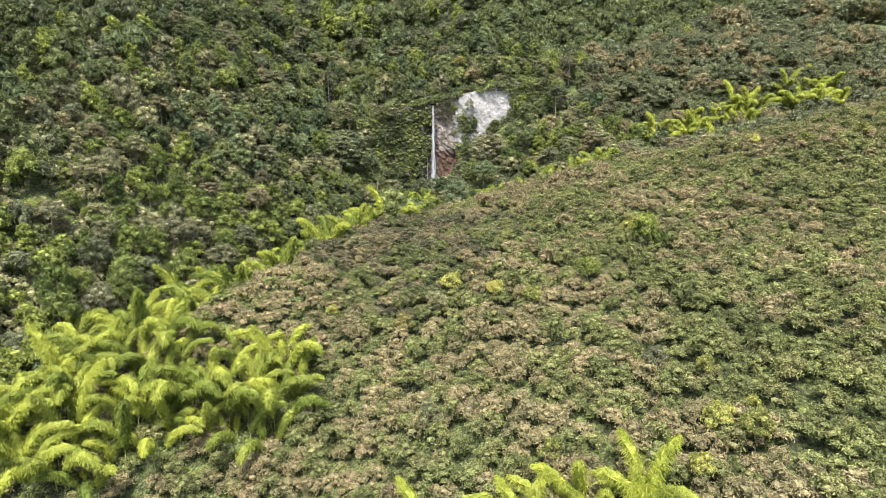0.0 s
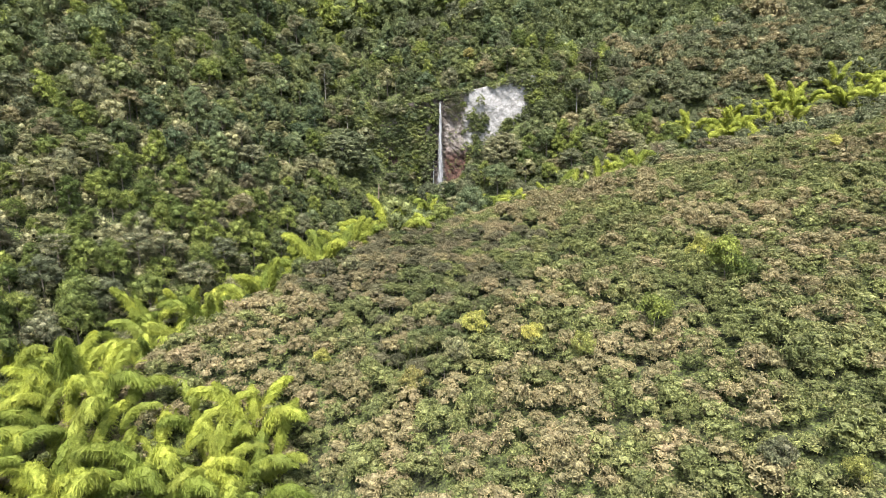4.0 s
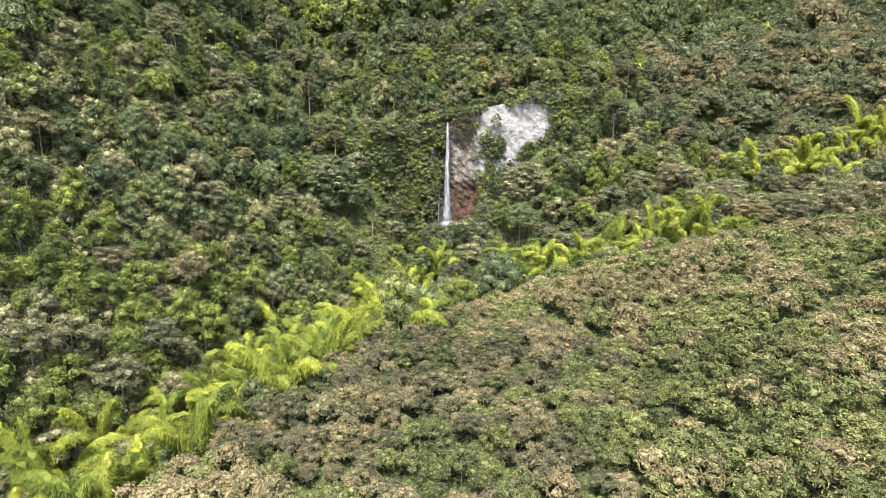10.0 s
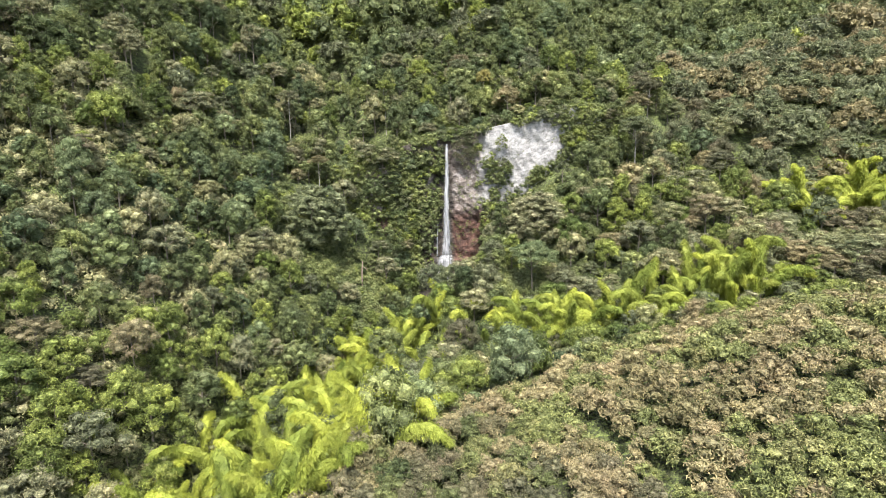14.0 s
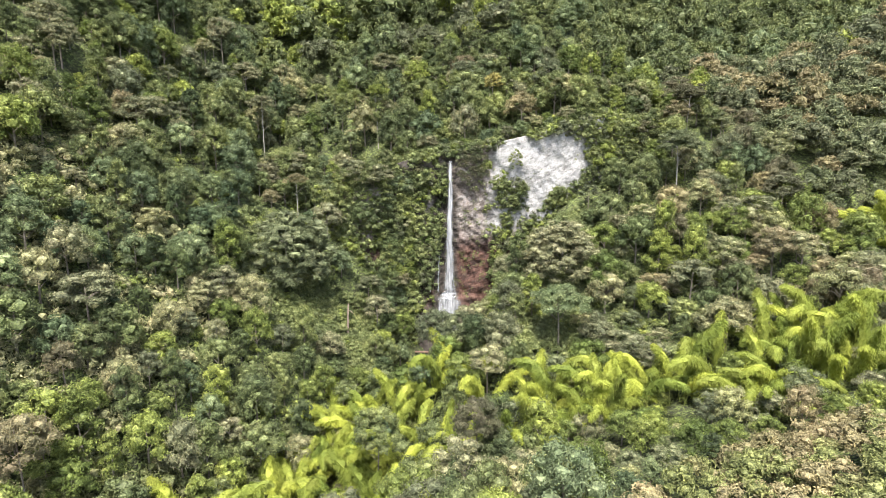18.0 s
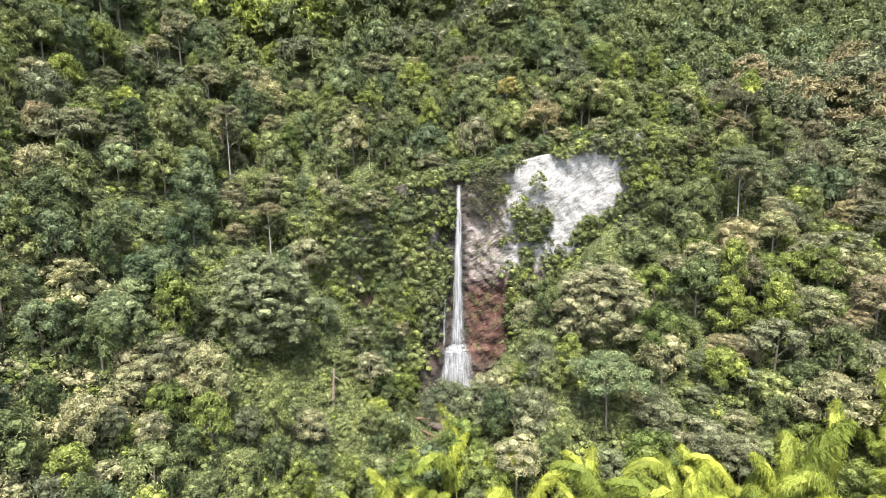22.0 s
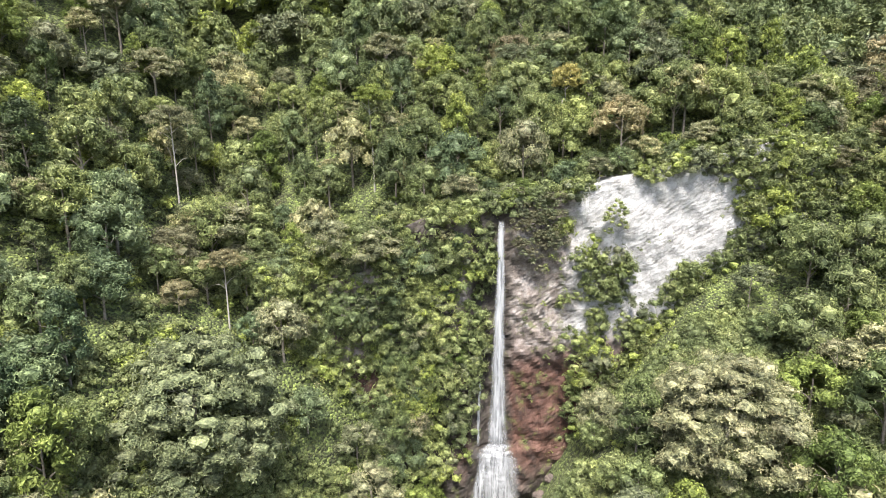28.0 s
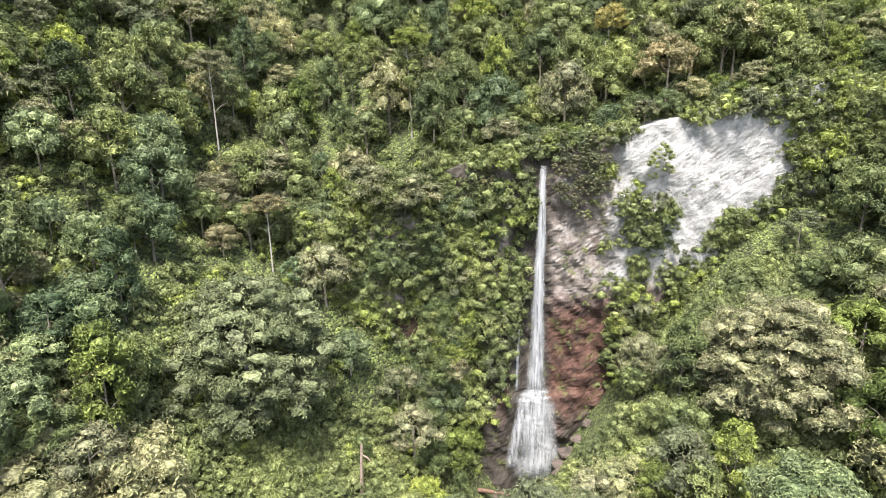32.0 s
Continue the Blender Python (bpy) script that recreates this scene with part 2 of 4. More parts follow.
def spur_line(x):
    """The crest of the spur: how far off it lies and how high it stands."""
    xp, xn = np.clip(x, 0, 190), np.clip(x, -110, 0)
    return 142.1 + 0.784 * xn - 0.00663 * xn * xn, 71.9 + 0.221 * xp + 0.228 * xn - 0.001364 * xn * xn


def lie(x, y):
    """Height of the ground."""
    x, y = np.asarray(x, float), np.asarray(y, float)
    d, zs = stream_side(x, y)
    # the shrubby spur in front
    far_off, top = spur_line(x)
    q = y - far_off
    facing = 0.259 - 0.0092 * np.clip(x, -60, 0)
    spur = top - np.where(q < 0, facing * (np.sqrt(q * q + 370) - 19.25), 0.484 * (np.sqrt(q * q + 380) - 19.5))
    # valley side beyond it, on the right of the stream
    e = np.clip(-d, 0, None)
    right = 54 + 0.32 * np.clip(x, -20, 80) + 0.16 * np.clip(x - 80, 0, 120) + (0.65 - 0.35 * np.clip((x - 60) / 60, 0, 1)) * np.clip(y - 212, 0, 60) - 0.8 * np.clip(168 - y, 0, None)
    right = smin(right, zs + 1.3 * e, 6)
    right = np.where(y < 150, np.maximum(right, zs - 0.5 - 0.25 * e), right)
    # steep wooded wall on the left of the stream
    f = np.clip(d, 0, None)
    left = zs + np.where(f < 85, 1.12 * np.maximum(f - 4, 0), 1.12 * 81 + 0.72 * (f - 85))
    valley = np.where(d > 0, left, right)
    z = smax(spur, valley, 6)
    # head of the valley: cliff, then the slope above it
    above = 111 + 0.2 * np.clip(x, -80, 45) + 0.82 * np.clip(y - 272, 0, None)
    saddle = 116 + 0.12 * (x - 50) + 0.27 * (y - 264) + 0 * z
    far = 128 + 0.78 * (y - 338) - 0.12 * np.clip(x - 60, 0, 200)
    w = np.clip((x - 42) / 34, 0, 1)
    w = w * w * (3 - 2 * w)
    crest = 318 + 0.25 * (x - 116)
    saddle = np.where(y > crest, 116 + 0.12 * (x - 50) + 0.27 * (crest - 264) - 0.5 * (y - crest), saddle)
    upper = above * (1 - w) + smax(saddle, far, 8) * w
    west = np.clip(-13 - x, 0, 34)
    east = np.clip(x - 46, 0, 100)
    rise = np.clip((y - (269.8 - 0.5 * east - 1.0 * west)) / (4.0 + 0.5 * east + 1.5 * west), 0, 1)
    z = z + (np.maximum(upper, z) - z) * rise
    # the plunge pool's hollow
    z -= 1.5 * np.exp(-(((x - 2) / 9) ** 2 + ((y - 263) / 7) ** 2)) * (y < 269)
    z += wave(x, y, 60, 3) * 1.2 + wave(x, y, 21, 5) * 0.6
    # gullies and ribs of the wooded slopes
    wild = np.clip((np.hypot(x, y - 262) - 34) / 30, 0, 1) * np.clip(np.maximum((d - 14) / 20, (y - 285) / 15), 0, 1)
    z += wild * (wave(x + 0.3 * y, 0.35 * y, 46, 9) * 3.4 + wave(x, y, 30, 12) * 1.6)
    z = np.where(z > 330, 330 + (z - 330) * 0.2, z)
    return np.clip(z, 5, 420)


def mesh_of(name, verts, faces, mats=(), mat_index=None, smooth=False):
    """A mesh from arrays: verts (n, 3) and a list of face arrays (m, 3) or (m, 4)."""
    me = bpy.data.meshes.new(name)
    verts = np.asarray(verts, np.float32)
    faces = [np.asarray(f, np.int32) for f in faces if len(f)]
    loops = np.concatenate([f.ravel() for f in faces])
    sizes = np.concatenate([np.full(len(f), f.shape[1], np.int32) for f in faces])
    starts = np.r_[0, np.cumsum(sizes)[:-1]].astype(np.int32)
    me.vertices.add(len(verts))
    me.vertices.foreach_set("co", verts.ravel())
    me.loops.add(len(loops))
    me.loops.foreach_set("vertex_index", loops)
    me.polygons.add(len(sizes))
    me.polygons.foreach_set("loop_start", starts)
    me.polygons.foreach_set("loop_total", sizes)
    for m in mats:
        me.materials.append(m)
    if mat_index is not None:
        me.polygons.foreach_set("material_index", np.asarray(mat_index, np.int32))
    me.polygons.foreach_set("use_smooth", np.full(len(sizes), smooth))
    me.update(calc_edges=True)
    return me


def part(name, me, parent, label=""):
    ob = new(name, me)
    ob.parent = parent
    return tagged(ob, label)


def spread(a, b, step, far, count):
    """Even steps from a to b, then ever wider ones out to far on both sides."""
    mid = np.arange(a, b + 0.01, step)
    out = np.geomspace(step, far, count)
    return np.r_[a - out[::-1], mid, b + out]


gx, gy = spread(-320, 260, 2.5, 2200, 22), spread(-120, 440, 2.5, 2200, 22)
GX, GY = np.meshgrid(gx, gy)
GZ = lie(GX, GY)
nx, ny = len(gx), len(gy)
idx = np.arange(nx * ny).reshape(ny, nx)
quads = np.stack([idx[:-1, :-1], idx[:-1, 1:], idx[1:, 1:], idx[1:, :-1]], -1).reshape(-1, 4)
ground = new("ground", mesh_of("ground", np.stack([GX, GY, GZ], -1).reshape(-1, 3), [quads], [GROUND], smooth=True))
tagged(ground, "steep forest floor with dark leaf litter and moss", "ground", kind="structure")

# ---- plants ----
ICO = bmesh.new()
bmesh.ops.create_icosphere(ICO, subdivisions=1, radius=1)
ICO_V = np.array([v.co[:] for v in ICO.verts])
ICO_F = np.array([[v.index for v in f.verts] for f in ICO.faces])
ICO.free()

def unit(v):
    return v / (np.linalg.norm(v, axis=1, keepdims=True) + 1e-9)


def sprays(at, axis, leaf, petals, r):
    """Sprays of pointed leaves, each spreading from one point and bent down at the tips."""
    n = len(at)
    t = r.normal(size=(n, 3))
    t = unit(t - (t * axis).sum(1, keepdims=True) * axis)
    s = np.cross(axis, t)
    size = leaf * r.uniform(0.7, 1.35, (n, 1))
    V = [at]
    for k in range(petals):
        a = 2 * np.pi * k / petals + r.uniform(-0.35, 0.35, (n, 1))
        out, side = t * np.cos(a) + s * np.sin(a), s * np.cos(a) - t * np.sin(a)
        ln = size * r.uniform(0.75, 1.25, (n, 1))
        mid = at + out * ln * 0.5 + axis * ln * 0.16
        V += [mid - side * ln * 0.24, at + out * ln - axis * ln * r.uniform(0.05, 0.4, (n, 1)), mid + side * ln * 0.24]
    V = np.stack(V, 1)
    fan = np.array([f for k in range(petals) for f in ((0, 3 * k + 1, 3 * k + 2), (0, 3 * k + 2, 3 * k + 3))])
    T = (np.arange(n)[:, None, None] * (3 * petals + 1) + fan).reshape(-1, 3)
    return V.reshape(-1, 3), T


def crown(seed, lobes, tufts, leaf, wide, deep, lobe, low=-0.5, flat=0.8, petals=4, ragged=0.25):
    """A crown about the origin: boughs over an uneven dome, each a leafy mass set with sprays of leaves."""
    r = np.random.RandomState(seed)
    V, T, n = [], [], 0
    for k in range(lobes):
        up = 1 - (1 - low) * (k + 0.5) / lobes
        a = k * 2.4 + r.uniform(-0.5, 0.5)
        rr = np.sqrt(max(0.0, 1 - up * up)) * r.uniform(1 - ragged, 1 + 0.4 * ragged)
        out = np.array([np.cos(a) * rr, np.sin(a) * rr, up])
        c = out * np.array([wide - 0.6 * lobe, wide - 0.6 * lobe, deep - 0.6 * lobe * flat]) * r.uniform(1 - 0.6 * ragged, 1 + 0.3 * ragged)
        size = lobe * r.uniform(0.7, 1.25) * np.array([1, 1, flat])
        lump = 1 + 0.2 * np.sin(ICO_V @ r.normal(size=3) * 4 + r.uniform(0, 6)) + r.uniform(-0.12, 0.12, len(ICO_V))
        V.append(ICO_V * lump[:, None] * size * 0.6 + c)
        T.append(ICO_F + n)
        n += len(ICO_V)
        d = unit(r.normal(size=(tufts * 3, 3)))
        d = d[(d[:, 2] > -0.55) & (d @ out > -0.45)][:tufts]
        at = c + d * size * r.uniform(0.62, 1.14, (len(d), 1))
        axis = unit(d + np.array([0, 0, 0.3]) + r.normal(size=d.shape) * 0.42)
        v, f = sprays(at, axis, leaf, petals, r)
        V.append(v)
        T.append(f + n)
        n += len(v)
    return np.concatenate(V), np.concatenate(T)


def tube(path, radii, sides=5):
    path = np.asarray(path, float)
    rings = []
    for i, p in enumerate(path):
        d = path[min(i + 1, len(path) - 1)] - path[max(i - 1, 0)]
        d = d / (np.linalg.norm(d) + 1e-9)
        a = np.cross(d, (0.3, 1, 0.1))
        a /= np.linalg.norm(a) + 1e-9
        b = np.cross(d, a)
        ang = np.arange(sides) * 2 * np.pi / sides
        rings.append(p + radii[i] * (np.cos(ang)[:, None] * a + np.sin(ang)[:, None] * b))
    V = np.concatenate(rings)
    F = [(i * sides + k, i * sides + (k + 1) % sides, (i + 1) * sides + (k + 1) % sides, (i + 1) * sides + k) for i in range(len(path) - 1) for k in range(sides)]
    return V, np.array(F)


def trunk(seed, tall, girth, limbs, reach):
    r = np.random.RandomState(seed)
    bend = r.uniform(-0.06, 0.06, 2) * tall
    pts = [(bend[0] * s * s, bend[1] * s * s, -1.5 + (tall + 1.5) * s) for s in np.linspace(0, 1, 6)]
    V, F = tube(pts, np.linspace(girth, girth * 0.35, 6), 6)
    Vs, Fs, n = [V], [F], len(V)
    for k in range(limbs):
        s = r.uniform(0.55, 0.9)
        p0 = np.array([bend[0] * s * s, bend[1] * s * s, -1.5 + (tall + 1.5) * s])
        a = k * 2.4 + r.uniform(-0.5, 0.5)
        e = p0 + np.array([np.cos(a) * reach, np.sin(a) * reach, reach * r.uniform(0.4, 0.9)])
        v, f = tube([p0, (p0 + e) / 2 + (0, 0, 0.15 * reach), e], [girth * 0.35, girth * 0.24, girth * 0.1], 4)
        Vs.append(v)
        Fs.append(f + n)
        n += len(v)
    return np.concatenate(Vs), np.concatenate(Fs)


def placed(V, at, turn, s):
    """Template points scaled, turned about z and moved."""
    c, n = np.cos(turn), np.sin(turn)
    return np.stack([(V[:, 0] * c - V[:, 1] * n) * s[0], (V[:, 0] * n + V[:, 1] * c) * s[0], V[:, 2] * s[1]], -1) + at


# kinds of plants: near and far crown shapes, height of the crown above ground
KINDS = {
    "round": dict(near=dict(lobes=17, tufts=40, leaf=0.31, wide=2.9, deep=3.2, lobe=1.15, petals=3), far=dict(lobes=10, tufts=17, leaf=0.6, wide=2.9, deep=3.2, lobe=1.4, petals=3), tall=4.8, girth=0.2),
    "layered": dict(near=dict(lobes=19, tufts=34, leaf=0.3, wide=3.5, deep=2.7, lobe=1.15, low=-0.25, flat=0.42, ragged=0.4, petals=3), far=dict(lobes=11, tufts=16, leaf=0.58, wide=3.5, deep=2.7, lobe=1.4, low=-0.25, flat=0.45, ragged=0.4, petals=3), tall=5.6, girth=0.2),
    "slender": dict(near=dict(lobes=17, tufts=36, leaf=0.31, wide=1.9, deep=4.4, lobe=0.92, low=-0.7, petals=3), far=dict(lobes=10, tufts=16, leaf=0.58, wide=1.9, deep=4.4, lobe=1.1, low=-0.7, petals=3), tall=5.0, girth=0.15),
    "scrub": dict(near=dict(lobes=14, tufts=24, leaf=0.3, wide=2.3, deep=1.7, lobe=0.75, low=-0.1, flat=0.6, ragged=0.5, petals=3), far=dict(lobes=9, tufts=13, leaf=0.42, wide=2.3, deep=1.7, lobe=0.88, low=-0.1, flat=0.6, ragged=0.5, petals=3), tall=2.0, girth=0.1),
}
NEAR, FAR, STEMS = {}, {}, {}
for n, (kind, k) in enumerate(KINDS.items()):
    NEAR[kind] = [crown(100 + 10 * n + i, **k["near"]) for i in range(4)]
    FAR[kind] = [crown(200 + 10 * n + i, **k["far"]) for i in range(5)]
    STEMS[kind] = [trunk(300 + 10 * n + i, k["tall"] + 0.8, k["girth"], 4, 1.6) for i in range(3)]

rng = np.random.RandomState(11)


def jittered(x0, x1, y0, y1, step):
    xs, ys = np.meshgrid(np.arange(x0, x1, step), np.arange(y0, y1, step))
    xs = xs + (np.arange(xs.shape[0])[:, None] % 2) * step * 0.5
    xs, ys = xs.ravel(), ys.ravel()
    return xs + rng.uniform(-0.36, 0.36, xs.shape) * step, ys + rng.uniform(-0.36, 0.36, ys.shape) * step


def on_spur(x, y):
    """Whether a place belongs to the shrubby spur in front."""
    d, _ = stream_side(x, y)
    q = y - spur_line(x)[0]
    return (q < 12 + 17 * np.clip(x / 40, 0, 1)) & (d < -9) & (x > -100)


def valley_grove(x, y):
    return (np.hypot((x - 13) / 24, (y - 206) / 10) < 1) | (np.hypot((x - 60) / 17, (y - 197) / 13) < 1) | (np.hypot((x - 37) / 10, (y - 201) / 9) < 1)


def bamboo_ground(x, y):
    d, _ = stream_side(x, y)
    q = y - spur_line(x)[0]
    band = (np.abs(d + 4) < 12) & (y > 100) & (y < 222)
    behind = (q > 10) & (q < 34) & (x < -8) & (x > -84) & (y > 62) & (d < 4)
    grove = valley_grove(x, y)
    high = (np.abs(y - 232 - 0.1 * (x - 140)) < 10) & (x > 96) & (x < 190)
    front = (np.hypot((x + 64) / 19, (y - 58) / 18) < 1) | (np.hypot((x + 34) / 10, (y - 63) / 11) < 1) | (np.abs(y - 24) < 6) & (x > -62) & (x < -36) | (np.abs(y - 19) < 5) & (x > -7) & (x < 33)
    return band | behind | grove | high | front


def keep_clear(x, y):
    """The bare cliff, the fall and its pool."""
    return (x > -11.5) & (x < 13) & (y > 254) & (y < 273) | (x >= 13) & (x < 44) & (y > 262) & (y < 273)


# -- tall and broad trees that stand out: place, height of the top, reach, shape, leaf, bark, words
GIANTS = [
    (-5.6, 233.5, 76.6, 5.0, "round", "olive", "grey", "grey-olive tree hiding the foot of the waterfall"),
    (-56.3, 275.3, 130.2, 4.2, "layered", "olive", "pale", "tall grey-olive tree with a thin pale trunk on the slope"),
    (-43.8, 260.4, 108.0, 3.2, "layered", "brown", "pale", "tree with a slim pale trunk and a flat brownish crown"),
    (70.1, 272.3, 134.0, 5.4, "layered", "brown", "pale", "tall tree with a pale forked trunk and thin brownish crown"),
    (13.6, 285.8, 138.0, 3.0, "round", "orange", "pale", "tall tree with an orange-tinged crown above the cliff"),
    (60.7, 254.5, 120.0, 6.0, "layered", "pale", "pale", "spreading tree with pale limbs showing between leaf layers"),
    (-44.0, 246.0, 98.8, 12.0, "dome", "pale", "pale", "huge olive-grey tree with a broad layered dome of leaves"),
    (27.0, 243.0, 96.8, 10.0, "dome", "olive", "pale", "huge spreading olive tree below the pale rock scar"),
    (22.8, 224.5, 85.2, 6.8, "layered", "blue", "grey", "broad blue-grey tree with a flat layered crown"),
    (-60.9, 224.3, 97.4, 4.6, "round", "blue", "grey", "blue-green tree with a dense rounded crown on the slope"),
    (-60.4, 238.0, 102.4, 6.0, "round", "blue", "grey", "large dark blue-green tree with a domed crown"),
    (6.4, 237.0, 78.0, 4.6, "round", "pale", "grey", "pale olive tree in front of the plunge pool"),
    (0.6, 231.0, 77.0, 4.4, "round", "pale", "grey", "pale olive tree in front of the plunge pool"),
    (-22.8, 283.0, 134.0, 3.6, "layered", "fresh", "pale", "tree with a yellow-green flat crown high on the slope"),
    (1.0, 192.0, 73.0, 4.2, "round", "brown", "grey", "rounded grey-brown tree among the bamboo"),
    (-17.0, 196.0, 69.5, 4.6, "round", "deep", "grey", "dense dark green tree among the bamboo"),
    (-66.0, 175.2, 79.0, 4.4, "round", "brown", "grey", "reddish brown rounded tree crown on the slope"),
    (35.0, 261.0, 93.0, 4.6, "layered", "olive", "grey", "olive tree leaning under the pale rock scar"),
    (53.0, 262.0, 110.0, 5.5, "layered", "olive", "grey", "grey-olive spreading tree beside the rock scar"),
]

# -- woods
fx, fy = jittered(-290, 230, 0, 330, 5.0)
hx, hy = jittered(-330, 300, 330, 470, 7.0)
far_on = len(fx)
fx, fy = np.r_[fx, hx], np.r_[fy, hy]
d_, _ = stream_side(fx, fy)
spur_ = on_spur(fx, fy)
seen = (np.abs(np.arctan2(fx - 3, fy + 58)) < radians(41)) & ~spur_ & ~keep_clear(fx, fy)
thin = bamboo_ground(fx, fy) & (rng.uniform(size=fx.shape) < np.where(valley_grove(fx, fy), 0.72, 0.7))
high_up = (lie(fx, fy) > 108 + 0.21 * (fy + 42)) & (rng.uniform(size=fx.shape) < 0.75)
crowded = np.zeros(len(fx), bool)
for row in GIANTS:
    x, y, top, reach, shape = row[:5]
    crowded |= np.hypot(fx - x, fy - y) < reach * (1.1 if shape == "dome" else 0.75)
    if shape == "layered" and row[6] == "pale":
        crowded |= (np.abs(fx - x) < 2.6) & (fy < y) & (fy > y - 11)
    if shape == "dome":
        crowded |= (np.hypot(fx - x, fy - y) < reach * 1.45) & (fy < y) & (np.abs(fx - x - 0.12 * (y - fy)) < reach * 0.75)
crowded |= np.hypot((fx + 28.5) / 3.6, (fy - 261) / 7) < 1
crowded |= (np.hypot((fx - 27) / 9, (fy - 258) / 6) < 1) | (fx > -12) & (fx < 12) & (fy > 236) & (fy < 264)
for x, y, reach in ((-28, 240, 4.5), (-26, 234, 3.5)):
    crowded |= np.hypot(fx - x, fy - y) < reach
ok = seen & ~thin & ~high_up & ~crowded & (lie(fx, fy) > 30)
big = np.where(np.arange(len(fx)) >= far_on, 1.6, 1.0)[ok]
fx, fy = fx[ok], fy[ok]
fz = lie(fx, fy)
tone = wave(fx, fy, 40, 8) + rng.normal(size=fx.shape) * 0.8
brown_hill = np.clip((fx - 62) / 30, 0, 1) * (fy < 318 + 0.25 * (fx - 116))
behind = (fy > 322 + 0.25 * (fx - 116)) & (fx > 30)
pick = rng.uniform(size=fx.shape)
species = np.where(pick < 0.2 + 0.5 * brown_hill, "olive", np.where(tone > 0.9, "fresh", np.where(tone < -0.9, "blue", "deep")))
species = np.where((pick > 0.95) & (species == "deep") | (pick < 0.5 * brown_hill - 0.05), "brown", species)
on_hill = rng.uniform(size=fx.shape) < brown_hill
species = np.where(on_hill, np.where(pick < 0.28, "brown", np.where(pick < 0.84, "pale", "olive")), species)
species = np.where((fx < -40) & (fy < 178) & (d_[ok] < 45) & (pick > 0.22) & (species != "brown"), np.where(pick < 0.82, "fresh", "olive"), species)
species = np.where((fx > 16) & (fx < 95) & (fy > 168) & (fy < 246) & (pick > 0.35), np.where(pick < 0.68, "fresh", np.where(pick < 0.86, "pale", "brown")), species)
species = np.where(behind, np.where(pick < 0.3, "blue", "deep"), species)
form = np.where(np.isin(species, ["olive", "brown", "pale"]), np.where(rng.uniform(size=fx.shape) < 0.45, "layered", "round"), np.where(rng.uniform(size=fx.shape) < 0.25, "slender", "round"))
scale = big * np.clip(np.exp(rng.normal(0.12, 0.28, fx.shape)), 0.6, 1.6)
scale = scale * np.where((fy < 196) & (fx > 14) & (fx < 90) & (fy > 150), 0.62, 1.0)
stretch = scale * rng.uniform(0.85, 1.25, fx.shape)
fz = fz - 0.12 * 6 * stretch
near_fall = np.minimum(np.minimum(np.hypot((fx + 14) / 1.5, fy - 243), 1.1 * np.hypot((fx - 15) / 1.7, fy - 192)), 1.05 * np.hypot((fx + 70) / 0.7, (fy - 165) / 1.2))
order = np.argsort(near_fall)
single = np.zeros(len(fx), bool)
single[order[:1150]] = True

WORDS = {
    "deep": "dark green broadleaf tree with a rounded crown on the slope",
    "fresh": "bright green broadleaf tree with fresh foliage on the slope",
    "olive": "grey-olive tree with layered spreading crown in the forest",
    "blue": "blue-green broadleaf tree with dense crown in the forest",
    "brown": "brownish olive tree with dry-looking layered crown",
    "pale": "pale grey-olive tree with a light layered crown",
    "scrub": "low green shrub with spreading branches on the spur",
    "yellow": "small tree with yellow flush of leaves among shrubs",
    "orange": "tall tree with orange-tinged crown above the cliff",
}
stem_mesh = {}
for kind in NEAR:
    for i, (V, F) in enumerate(STEMS[kind]):
        stem_mesh[kind, i] = mesh_of("trunk", V, [F], [BARK], smooth=True)
CROWN_CACHE = {}


def crown_data(kind, sp, i):
    key = (kind, sp, i)
    if key not in CROWN_CACHE:
        V, T = NEAR[kind][i]
        CROWN_CACHE[key] = mesh_of("crown", V, [T], [LEAF[sp]])
    return CROWN_CACHE[key]


def plant(name, kind, sp, x, y, z, s, h, turn, label, category, group, i=None, stem=None):
    """One tree or shrub: a trunk with limbs and a leafy crown."""
    i = int(rng.randint(4)) if i is None else i
    root = tagged(new(name), label, category, group)
    root.matrix_world = Matrix.Translation((x, y, z)) @ Matrix.Rotation(turn, 4, "Z") @ Matrix.Diagonal((s, s, h, 1))
    t = part("trunk", stem or stem_mesh[kind, int(rng.randint(3))], root)
    c = part("crown", crown_data(kind, sp, i), root)
    c.location = (0, 0, KINDS[kind]["tall"])
    return root


def stuff(name, kind_sp, rows, label, category):
    """Many far plants of one look as one object."""
    Vs, Ts, n = [], [], 0
    for kind, x, y, z, s, h, turn in rows:
        V, T = FAR[kind][int(rng.randint(5))]
        at = np.array([x, y, z + KINDS[kind]["tall"] * h])
        Vs.append(placed(V, at, turn, (s, h)))
        Ts.append(T + n)
        n += len(V)
    me = mesh_of(name, np.concatenate(Vs), [np.concatenate(Ts)], [LEAF[kind_sp]])
    return tagged(new(name, me), label, category, kind="stuff")


